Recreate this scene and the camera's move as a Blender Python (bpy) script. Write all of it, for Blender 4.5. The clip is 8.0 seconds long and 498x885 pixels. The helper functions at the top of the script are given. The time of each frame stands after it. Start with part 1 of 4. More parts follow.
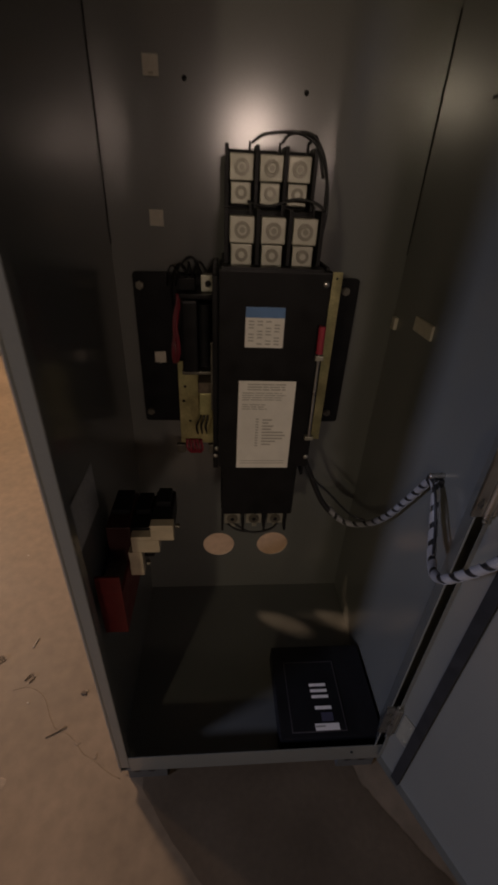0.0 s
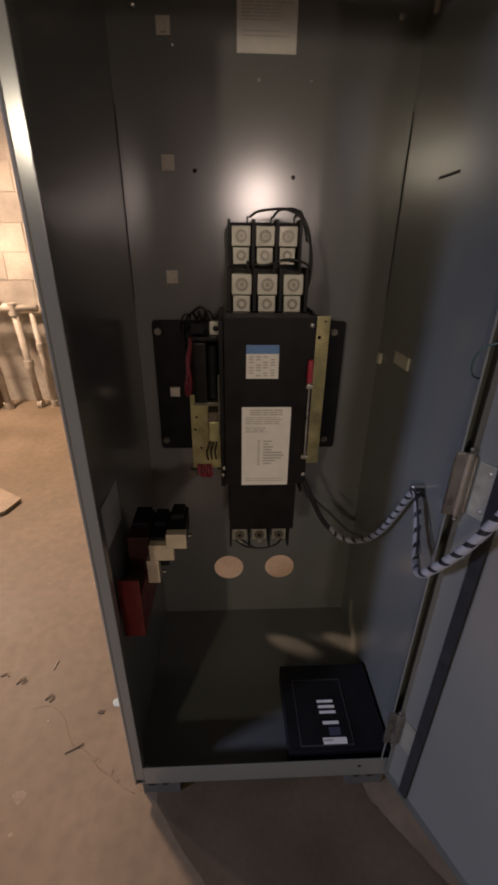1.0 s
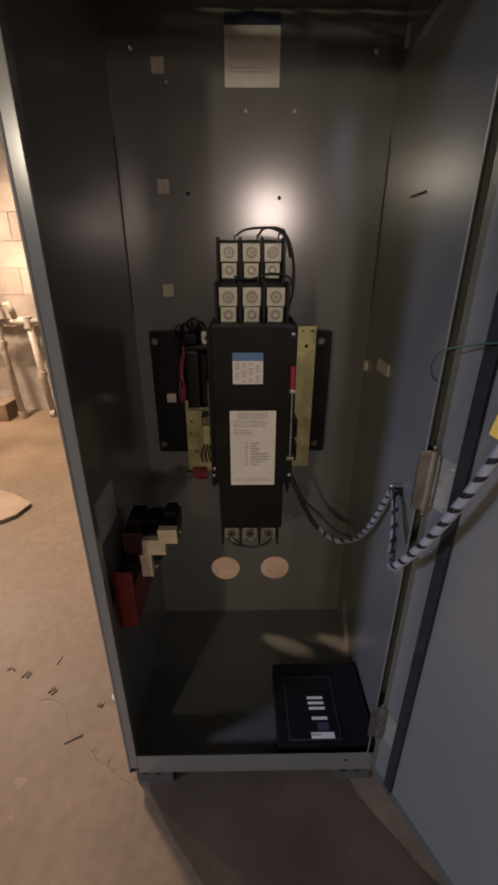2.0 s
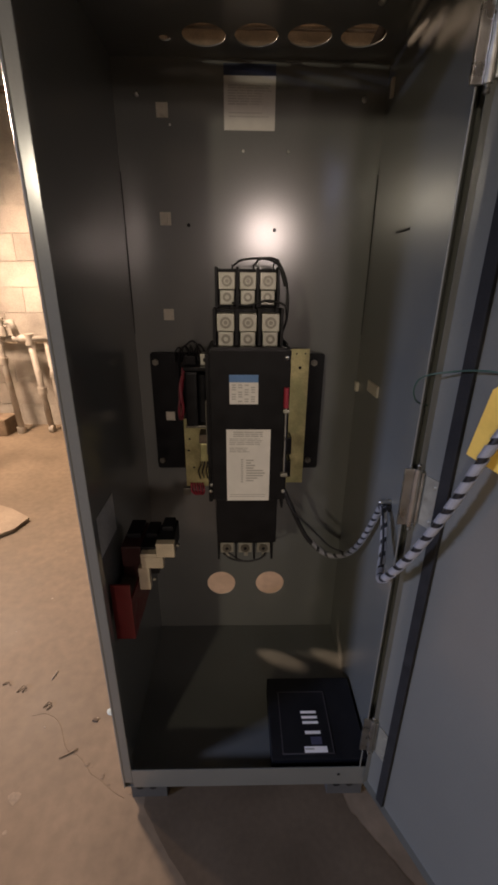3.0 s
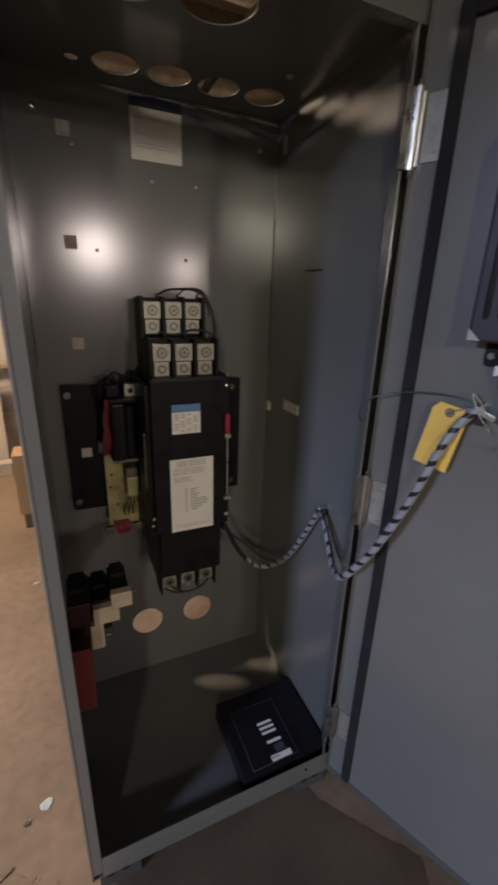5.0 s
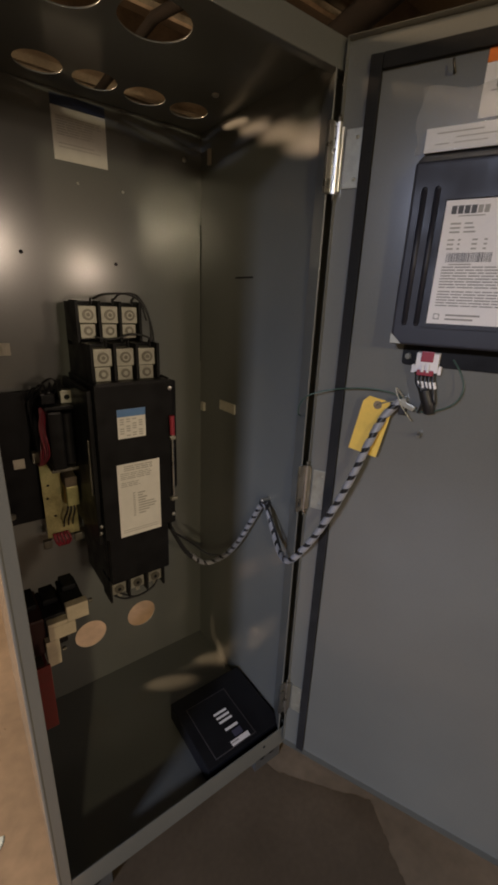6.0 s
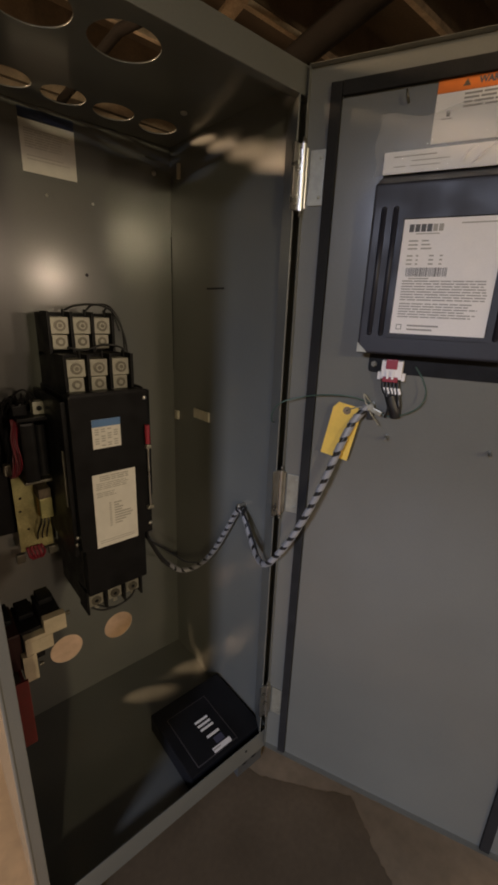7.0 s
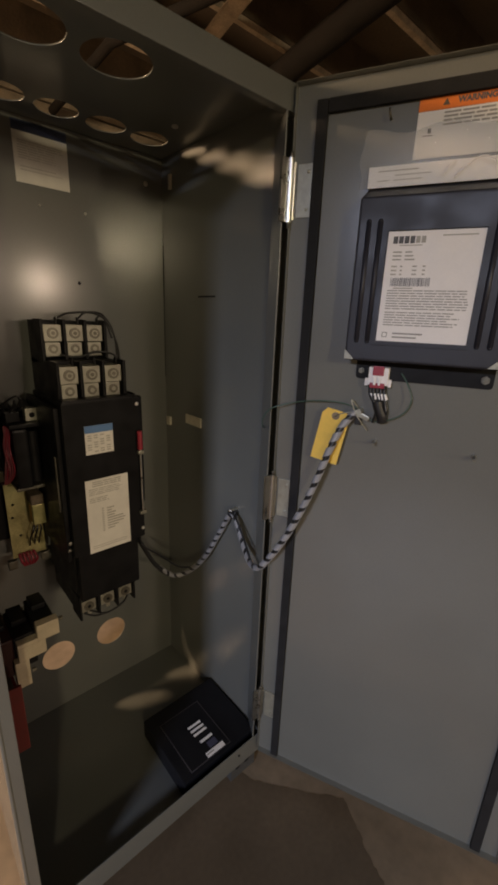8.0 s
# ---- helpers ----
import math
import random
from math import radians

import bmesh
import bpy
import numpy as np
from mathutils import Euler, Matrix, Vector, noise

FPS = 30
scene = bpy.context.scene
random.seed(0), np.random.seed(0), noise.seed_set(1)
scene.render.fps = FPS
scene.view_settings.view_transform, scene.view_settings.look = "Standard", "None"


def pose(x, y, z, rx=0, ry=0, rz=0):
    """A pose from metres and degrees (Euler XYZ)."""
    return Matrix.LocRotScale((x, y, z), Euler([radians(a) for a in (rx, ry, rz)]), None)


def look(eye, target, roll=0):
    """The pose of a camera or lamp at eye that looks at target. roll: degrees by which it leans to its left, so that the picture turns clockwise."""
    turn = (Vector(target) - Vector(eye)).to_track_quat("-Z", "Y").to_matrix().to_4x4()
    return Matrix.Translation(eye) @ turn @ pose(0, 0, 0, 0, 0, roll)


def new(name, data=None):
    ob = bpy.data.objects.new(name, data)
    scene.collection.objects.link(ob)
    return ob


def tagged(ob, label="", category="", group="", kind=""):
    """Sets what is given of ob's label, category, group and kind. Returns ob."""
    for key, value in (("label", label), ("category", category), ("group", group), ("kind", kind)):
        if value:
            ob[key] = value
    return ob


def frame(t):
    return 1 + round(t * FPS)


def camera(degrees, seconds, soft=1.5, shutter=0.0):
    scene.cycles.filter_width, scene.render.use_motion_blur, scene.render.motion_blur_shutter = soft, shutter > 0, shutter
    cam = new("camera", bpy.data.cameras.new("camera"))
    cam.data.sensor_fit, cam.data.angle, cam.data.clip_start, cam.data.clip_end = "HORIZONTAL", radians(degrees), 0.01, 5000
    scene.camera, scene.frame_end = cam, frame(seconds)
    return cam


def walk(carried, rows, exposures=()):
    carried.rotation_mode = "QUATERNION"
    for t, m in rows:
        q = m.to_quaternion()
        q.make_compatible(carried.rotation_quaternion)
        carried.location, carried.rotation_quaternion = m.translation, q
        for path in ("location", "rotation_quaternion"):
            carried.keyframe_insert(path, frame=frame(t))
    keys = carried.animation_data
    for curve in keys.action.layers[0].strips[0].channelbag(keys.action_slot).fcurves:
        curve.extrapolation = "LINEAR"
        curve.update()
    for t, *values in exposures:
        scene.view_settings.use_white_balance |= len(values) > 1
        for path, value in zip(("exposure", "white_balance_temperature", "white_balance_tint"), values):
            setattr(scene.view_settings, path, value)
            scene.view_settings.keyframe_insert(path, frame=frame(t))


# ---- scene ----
cam = camera(62.6, 8.0, soft=3.2, shutter=0.5)
PATH = [
    (0, (0.007, 0.002, 1.335), (0.154, 1.701, 0.289), 2.8),
    (0.5, (-0.036, -0.080, 1.349), (0.101, 1.677, 0.403), 2.15),
    (1, (0.021, -0.135, 1.348), (0.107, 1.67, 0.489), 0.7),
    (1.5, (0.073, -0.173, 1.346), (0.101, 1.641, 0.505), -0.1),
    (3, (0.083, -0.242, 1.376), (0.124, 1.615, 0.636), 0.5),
    (3.5, (0.032, -0.254, 1.376), (0.223, 1.597, 0.641), 1.5),
    (4, (-0.142, -0.243, 1.391), (0.243, 1.578, 0.66), 2.5),
    (4.5, (-0.176, -0.216, 1.406), (0.357, 1.592, 0.738), 2.0),
    (5, (-0.165, -0.201, 1.407), (0.607, 1.521, 0.745), 1.9),
    (6.5, (-0.296, -0.21, 1.421), (0.927, 1.244, 0.794), 2.5),
    (7, (-0.281, -0.218, 1.423), (0.968, 1.221, 0.815), 2.3),
    (7.5, (-0.28, -0.226, 1.423), (0.986, 1.202, 0.824), 2.3),
    (8, (-0.289, -0.233, 1.428), (0.991, 1.189, 0.846), 2.3),
]
EXPOSURES = [(0.0, -0.95, 8100, 23), (0.5, -0.32, 7700, 22.5), (1.0, -0.2, 7500, 22.5), (3.0, -0.02, 7400, 21), (4.0, 0.05, 7100, 20), (4.5, 0.05, 6950, 18.5), (5.2, 0.0, 7100, 17), (6.3, 0.0, 9000, 15), (8.0, 0.0, 9100, 15)]
walk(cam, [(t, look(eye, target, roll)) for t, eye, target, roll in PATH], EXPOSURES)

# ---- light ----
world = bpy.data.worlds.new("world")
scene.world = world
world.use_nodes = True
world.node_tree.nodes["Background"].inputs[0].default_value = (0.5, 0.6, 0.8, 1)
world.node_tree.nodes["Background"].inputs[1].default_value = 0.05


def bulb(name, at, watts, colour, radius):
    """A bare lamp bulb."""
    data = bpy.data.lights.new(name, "POINT")
    data.energy, data.color, data.shadow_soft_size = watts, colour, radius
    ob = new(name, data)
    ob.location = at
    return ob


LAMP_BACK = (-2.30, 2.75, 2.48)
LAMP_SIDE = (-3.60, 2.60, 2.20)
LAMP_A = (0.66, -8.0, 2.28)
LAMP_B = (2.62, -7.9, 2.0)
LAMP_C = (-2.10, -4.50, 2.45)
back = bpy.data.lights.new("shaded_bulb", "SPOT")
back.energy, back.color, back.shadow_soft_size, back.spot_size, back.spot_blend = 440, (1.0, 0.79, 0.60), 0.16, radians(170), 0.6
new("shaded_bulb", back).matrix_world = look(LAMP_BACK, (-1.65, 2.30, 1.60))
side = bpy.data.lights.new("side_bulb", "SPOT")
side.energy, side.color, side.shadow_soft_size, side.spot_size, side.spot_blend = 150, (1.0, 0.79, 0.60), 0.10, radians(125), 0.5
new("side_bulb", side).matrix_world = look(LAMP_SIDE, (-1.0, 1.5, 0.0))
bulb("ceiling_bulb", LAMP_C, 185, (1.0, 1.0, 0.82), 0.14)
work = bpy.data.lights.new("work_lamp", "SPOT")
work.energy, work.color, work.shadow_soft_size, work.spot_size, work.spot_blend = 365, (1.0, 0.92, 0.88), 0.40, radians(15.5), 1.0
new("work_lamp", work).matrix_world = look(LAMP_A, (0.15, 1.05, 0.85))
bulb("bulb_far", LAMP_B, 80, (1.0, 0.92, 0.86), 0.11)
win = bpy.data.lights.new("window_light", "AREA")
win.shape, win.size, win.size_y, win.energy, win.color = "RECTANGLE", 1.2, 0.6, 720, (0.47, 0.62, 1.0)
wl = new("window_light", win)
wl.matrix_world = look((-9.0, -3.56, 4.0), (0.5, 0.3, 0.6))


# ---- materials ----
def mat(name, base, rough=0.5, metal=0.0, vary=0.25, scale=8.0, fine=120.0, bump=0.05, stain=None, stain_amount=0.5, rough_vary=0.1,
        objects=0.0):
    """A surface with mottling at two scales, a fine relief and stains."""
    m = bpy.data.materials.new(name)
    m.use_nodes = True
    nt = m.node_tree
    N, L = nt.nodes, nt.links
    b = N["Principled BSDF"]
    b.inputs["Metallic"].default_value = metal
    n1 = N.new("ShaderNodeTexNoise")
    n1.inputs["Scale"].default_value, n1.inputs["Detail"].default_value = scale, 6
    n2 = N.new("ShaderNodeTexNoise")
    n2.inputs["Scale"].default_value, n2.inputs["Detail"].default_value = fine, 3
    geo = N.new("ShaderNodeNewGeometry")
    L.new(geo.outputs["Position"], n1.inputs["Vector"])
    L.new(geo.outputs["Position"], n2.inputs["Vector"])
    ramp = N.new("ShaderNodeMapRange")
    ramp.inputs["From Min"].default_value, ramp.inputs["From Max"].default_value = 0.3, 0.7
    ramp.inputs["To Min"].default_value, ramp.inputs["To Max"].default_value = 1 - vary, 1 + vary
    L.new(n1.outputs["Fac"], ramp.inputs["Value"])
    r2 = N.new("ShaderNodeMapRange")
    r2.inputs["From Min"].default_value, r2.inputs["From Max"].default_value = 0.3, 0.7
    r2.inputs["To Min"].default_value, r2.inputs["To Max"].default_value = 1 - vary * 0.4, 1 + vary * 0.4
    L.new(n2.outputs["Fac"], r2.inputs["Value"])
    mul = N.new("ShaderNodeMath")
    mul.operation = "MULTIPLY"
    L.new(ramp.outputs[0], mul.inputs[0])
    L.new(r2.outputs[0], mul.inputs[1])
    last = mul.outputs[0]
    if objects:
        info = N.new("ShaderNodeObjectInfo")
        r3 = N.new("ShaderNodeMapRange")
        r3.inputs["To Min"].default_value, r3.inputs["To Max"].default_value = 1 - objects, 1 + objects
        L.new(info.outputs["Random"], r3.inputs["Value"])
        m2 = N.new("ShaderNodeMath")
        m2.operation = "MULTIPLY"
        L.new(last, m2.inputs[0])
        L.new(r3.outputs[0], m2.inputs[1])
        last = m2.outputs[0]
    sc = N.new("ShaderNodeVectorMath")
    sc.operation = "SCALE"
    sc.inputs[0].default_value = base
    L.new(last, sc.inputs["Scale"])
    colour = sc.outputs[0]
    if stain:
        n3 = N.new("ShaderNodeTexNoise")
        n3.inputs["Scale"].default_value, n3.inputs["Detail"].default_value, n3.inputs["Distortion"].default_value = scale * 0.35, 8, 0.8
        L.new(geo.outputs["Position"], n3.inputs["Vector"])
        r4 = N.new("ShaderNodeMapRange")
        r4.inputs["From Min"].default_value, r4.inputs["From Max"].default_value = 0.5, 0.68
        r4.inputs["To Max"].default_value = stain_amount
        L.new(n3.outputs["Fac"], r4.inputs["Value"])
        mix = N.new("ShaderNodeMix")
        mix.data_type = "RGBA"
        mix.inputs[7].default_value = (*stain, 1)
        L.new(r4.outputs[0], mix.inputs[0])
        L.new(colour, mix.inputs[6])
        colour = mix.outputs[2]
    L.new(colour, b.inputs["Base Color"])
    rr = N.new("ShaderNodeMapRange")
    rr.inputs["From Min"].default_value, rr.inputs["From Max"].default_value = 0.3, 0.7
    rr.inputs["To Min"].default_value, rr.inputs["To Max"].default_value = max(0.02, rough - rough_vary), min(1, rough + rough_vary)
    L.new(n1.outputs["Fac"], rr.inputs["Value"])
    L.new(rr.outputs[0], b.inputs["Roughness"])
    if bump:
        bp = N.new("ShaderNodeBump")
        bp.inputs["Strength"].default_value, bp.inputs["Distance"].default_value = bump, 0.004
        L.new(n2.outputs["Fac"], bp.inputs["Height"])
        L.new(bp.outputs[0], b.inputs["Normal"])
    return m


PAINT = mat("grey_enamel", (0.138, 0.143, 0.132), 0.44, vary=0.07, scale=3.0, fine=260, bump=0.02, rough_vary=0.03)
RUBBER = mat("black_rubber", (0.018, 0.018, 0.019), 0.75, vary=0.2, scale=30, fine=300, bump=0.2)
BLACK = mat("black_moulding", (0.010, 0.010, 0.011), 0.40, vary=0.2, scale=20, fine=400, bump=0.05)
BOXBLACK = mat("black_carton", (0.012, 0.012, 0.014), 0.5, vary=0.2, scale=12, fine=200, bump=0.05)
PLASTIC = mat("slate_plastic", (0.024, 0.025, 0.034), 0.42, vary=0.1, scale=15, fine=500, bump=0.06)
BEAM = mat("rusty_steel", (0.010, 0.008, 0.007), 0.9, vary=0.3, scale=10, fine=90, bump=0.3)
for m in (BLACK, RUBBER, BOXBLACK, PLASTIC, BEAM):
    m.node_tree.nodes["Principled BSDF"].inputs["Specular IOR Level"].default_value = 0.16
coat = PAINT.node_tree.nodes["Principled BSDF"]
coat.inputs["Coat Weight"].default_value, coat.inputs["Coat Roughness"].default_value, coat.inputs["Coat IOR"].default_value = 1.0, 0.172, 1.72
coat.inputs["Specular IOR Level"].default_value = 0.32
PLASTIC.node_tree.nodes["Principled BSDF"].inputs["Specular IOR Level"].default_value = 0.42
FOOT = mat("dull_steel", (0.055, 0.056, 0.056), 0.6, vary=0.2, scale=12, fine=120, bump=0.1)
ALU = mat("plated_aluminium", (0.36, 0.35, 0.29), 0.42, metal=0.6, vary=0.15, scale=40, fine=300, bump=0.06)
ALUDARK = mat("dull_screw", (0.15, 0.14, 0.115), 0.45, metal=0.8, vary=0.2, scale=60, fine=300)
CHROME = mat("bright_zinc", (0.58, 0.57, 0.53), 0.32, metal=1.0, vary=0.1, scale=30, fine=300)
YELLOWZINC = mat("yellow_zinc", (0.50, 0.45, 0.22), 0.42, metal=0.55, vary=0.25, scale=25, fine=200, stain=(0.30, 0.33, 0.15))
COPPER = mat("copper_winding", (0.50, 0.30, 0.10), 0.4, metal=0.6, vary=0.3, scale=50, fine=300)
PAPER = mat("label_paper", (0.76, 0.73, 0.67), 0.55, vary=0.05, scale=30, fine=300, bump=0.01)
INKPALE = mat("faded_ink", (0.60, 0.57, 0.52), 0.6, vary=0.1)
WHITE = mat("white_label", (0.84, 0.81, 0.80), 0.5, vary=0.04, scale=20, fine=300, bump=0.01)
INK = mat("label_ink", (0.09, 0.09, 0.09), 0.6, vary=0.1)
INKGREY = mat("grey_ink", (0.42, 0.40, 0.36), 0.6, vary=0.1)
INKMID = mat("mid_ink", (0.33, 0.315, 0.30), 0.6, vary=0.1)
SCREWFACE = mat("worn_screw", (0.17, 0.16, 0.13), 0.40, metal=0.7, vary=0.2, scale=60, fine=300)
PINKRED = mat("pink_red_wire", (0.27, 0.075, 0.085), 0.4, vary=0.1)
BLUE = mat("blue_ink", (0.10, 0.23, 0.46), 0.5, vary=0.1)
ORANGE = mat("orange_ink", (0.85, 0.20, 0.03), 0.5, vary=0.05)
TAGYELLOW = mat("yellow_card", (0.82, 0.52, 0.10), 0.55, vary=0.05, scale=30, bump=0.02)
TAPE = mat("clear_pad", (0.56, 0.51, 0.41), 0.55, vary=0.1, scale=60, fine=400)
GLASTIC = mat("red_board", (0.13, 0.013, 0.012), 0.5, vary=0.2, scale=40, fine=300, bump=0.05)
DARKRED = mat("dark_red_moulding", (0.035, 0.009, 0.008), 0.5, vary=0.2, scale=40, fine=300)
TAN = mat("tan_bus", (0.52, 0.44, 0.32), 0.5, metal=0.2, vary=0.12, scale=30, fine=200)
RED = mat("red_wire", (0.34, 0.03, 0.05), 0.4, vary=0.1)
WRAP = mat("grey_spiral_wrap", (0.26, 0.26, 0.27), 0.45, vary=0.1, scale=60, fine=300)
WIRE = mat("black_wire", (0.015, 0.015, 0.016), 0.4, vary=0.1)
GREENWIRE = mat("green_wire", (0.05, 0.10, 0.08), 0.4, vary=0.1)
CONCRETE = mat("concrete_floor", (0.200, 0.152, 0.107), 0.62, vary=0.30, scale=2.0, fine=26, bump=0.012, stain=(0.155, 0.112, 0.070), stain_amount=0.75)
BLOCK = mat("painted_block", (0.40, 0.364, 0.32), 0.8, vary=0.26, scale=3.5, fine=90, bump=0.5, stain=(0.27, 0.225, 0.18), objects=0.14)
MORTAR = mat("mortar", (0.41, 0.375, 0.33), 0.9, vary=0.2, scale=12, fine=120, bump=0.5)
PLASTER = mat("rough_wall", (0.42, 0.40, 0.37), 0.85, vary=0.2, scale=2, fine=60, bump=0.3)
CEIL = mat("dark_ceiling", (0.095, 0.07, 0.048), 0.85, vary=0.3, scale=3, fine=60, bump=0.4, stain=(0.07, 0.052, 0.04))
STRAP = mat("pale_strap", (0.42, 0.34, 0.26), 0.75, vary=0.3, scale=12, fine=90, bump=0.3)
RIM = mat("rim_timber", (0.30, 0.245, 0.18), 0.75, vary=0.35, scale=7, fine=70, bump=0.3, stain=(0.14, 0.11, 0.08), objects=0.2)
TIMBER = mat("old_timber", (0.105, 0.075, 0.05), 0.75, vary=0.3, scale=9, fine=80, bump=0.3)
PIPEWHITE = mat("painted_pipe", (0.42, 0.382, 0.335), 0.5, vary=0.2, scale=12, fine=120, stain=(0.30, 0.22, 0.15))
BOARD = mat("pale_board", (0.40, 0.365, 0.31), 0.7, vary=0.24, scale=5, fine=80, stain=(0.42, 0.36, 0.28))
CARDBOARD = mat("cardboard", (0.40, 0.26, 0.135), 0.75, vary=0.1, scale=6, fine=120)
DEBRIS = mat("dark_debris", (0.12, 0.09, 0.065), 0.85, vary=0.3, scale=30, fine=120)
SCRAP = mat("brown_scrap", (0.20, 0.15, 0.10), 0.8, vary=0.3, scale=30, fine=120)
PALECHIP = mat("pale_chip", (0.42, 0.37, 0.31), 0.7, vary=0.2, scale=30)
BLUECHIP = mat("blue_chip", (0.42, 0.52, 0.53), 0.6, vary=0.15, scale=30)


def film():
    m = bpy.data.materials.new("clear_film")
    m.use_nodes = True
    nt = m.node_tree
    N, L = nt.nodes, nt.links
    out = N["Material Output"]
    N.remove(N["Principled BSDF"])
    tr = N.new("ShaderNodeBsdfTransparent")
    tr.inputs[0].default_value = (0.93, 0.93, 0.93, 1)
    gl = N.new("ShaderNodeBsdfGlossy")
    gl.inputs["Roughness"].default_value = 0.06
    fr = N.new("ShaderNodeFresnel")
    fr.inputs["IOR"].default_value = 1.6
    no = N.new("ShaderNodeTexNoise")
    no.inputs["Scale"].default_value = 25
    bp = N.new("ShaderNodeBump")
    bp.inputs["Strength"].default_value, bp.inputs["Distance"].default_value = 0.9, 0.012
    L.new(no.outputs["Fac"], bp.inputs["Height"])
    L.new(bp.outputs[0], gl.inputs["Normal"])
    mx = N.new("ShaderNodeMixShader")
    L.new(fr.outputs[0], mx.inputs[0])
    L.new(tr.outputs[0], mx.inputs[1])
    L.new(gl.outputs[0], mx.inputs[2])
    haze = N.new("ShaderNodeBsdfDiffuse")
    haze.inputs[0].default_value = (0.75, 0.75, 0.75, 1)
    m2 = N.new("ShaderNodeMixShader")
    m2.inputs[0].default_value = 0.12
    L.new(mx.outputs[0], m2.inputs[1])
    L.new(haze.outputs[0], m2.inputs[2])
    L.new(m2.outputs[0], out.inputs[0])
    return m


FILM = film()


# ---- building helpers ----
def where(ob):
    m = Matrix.Identity(4)
    while ob:
        m = ob.matrix_basis @ m
        ob = ob.parent
    return m


def part(name, bm, material, parent, label="", m=None):
    """Links a bmesh, built in world coordinates (or in the frame m), as one mesh under a thing or a part."""
    me = bpy.data.meshes.new(name)
    bmesh.ops.recalc_face_normals(bm, faces=bm.faces)
    bm.to_mesh(me)
    bm.free()
    me.transform((where(parent).inverted() if parent else Matrix.Identity(4)) @ (m if m else Matrix.Identity(4)))
    me.materials.append(material)
    ob = new(name, me)
    ob.parent = parent
    return tagged(ob, label)


def thing(name, at, label, category, group="", kind=""):
    ob = new(name)
    ob.empty_display_size = 0.1
    ob.matrix_basis = Matrix.Translation(at)
    return tagged(ob, label, category, group, kind)


def solid(name, bm, material, label="", category="", group="", kind=""):
    """A top-level thing of one mesh."""
    ob = part(name, bm, material, None)
    return tagged(ob, label, category, group, kind)


def box(x0, x1, y0, y1, z0, z1, bevel=0.0, bm=None, m=None, seg=2):
    own = bmesh.new()
    bmesh.ops.create_cube(own, size=1)
    own.transform(Matrix.Translation(((x0 + x1) / 2, (y0 + y1) / 2, (z0 + z1) / 2)) @ Matrix.Diagonal((x1 - x0, y1 - y0, z1 - z0, 1)))
    if bevel:
        bmesh.ops.bevel(own, geom=own.edges[:], offset=bevel, segments=seg, profile=0.7, affect="EDGES")
    if m:
        own.transform(m)
    return merge(bm, own)


def merge(bm, own):
    if bm is None:
        return own
    me = bpy.data.meshes.new("tmp")
    own.to_mesh(me)
    own.free()
    bm.from_mesh(me)
    bpy.data.meshes.remove(me)
    return bm


def rod(p, q, r, bm=None, seg=16, r2=None):
    own = bmesh.new()
    p, q = Vector(p), Vector(q)
    d = q - p
    bmesh.ops.create_cone(own, cap_ends=True, segments=seg, radius1=r, radius2=r if r2 is None else r2, depth=d.length)
    own.transform(Matrix.Translation((p + q) / 2) @ d.to_track_quat("Z", "Y").to_matrix().to_4x4())
    return merge(bm, own)


def ball(p, r, bm=None, squash=(1, 1, 1), seg=12):
    own = bmesh.new()
    bmesh.ops.create_uvsphere(own, u_segments=seg, v_segments=max(6, seg // 2), radius=r)
    own.transform(Matrix.Translation(p) @ Matrix.Diagonal((*squash, 1)))
    return merge(bm, own)


def spline(points, steps=10):
    """Points on a smooth line through the given ones."""
    P = [Vector(p) for p in points]
    P = [2 * P[0] - P[1], *P, 2 * P[-1] - P[-2]]
    out = []
    for a, b, c, d in zip(P, P[1:], P[2:], P[3:]):
        for k in range(steps):
            t = k / steps
            out.append(0.5 * (2 * b + (c - a) * t + (2 * a - 5 * b + 4 * c - d) * t * t + (3 * b - a - 3 * c + d) * t ** 3))
    return out + [P[-2]]


def frames(path):
    """Two normals along a line, without twist."""
    n = None
    for k, p in enumerate(path):
        d = (path[min(k + 1, len(path) - 1)] - path[max(k - 1, 0)]).normalized()
        n = d.orthogonal().normalized() if n is None else (n - d * n.dot(d)).normalized()
        yield p, n, d.cross(n)


def tube(points, r, bm=None, seg=8, steps=10):
    bm = bm or bmesh.new()
    rings = []
    for p, n, b in frames(spline(points, steps) if steps else [Vector(p) for p in points]):
        rings.append([bm.verts.new(p + r * (math.cos(a) * n + math.sin(a) * b)) for a in (2 * math.pi * k / seg for k in range(seg))])
    for s, t in zip(rings, rings[1:]):
        for k in range(seg):
            f = bm.faces.new((s[k], s[(k + 1) % seg], t[(k + 1) % seg], t[k]))
            f.smooth = True
    bm.faces.new(rings[0][::-1])
    bm.faces.new(rings[-1])
    return bm


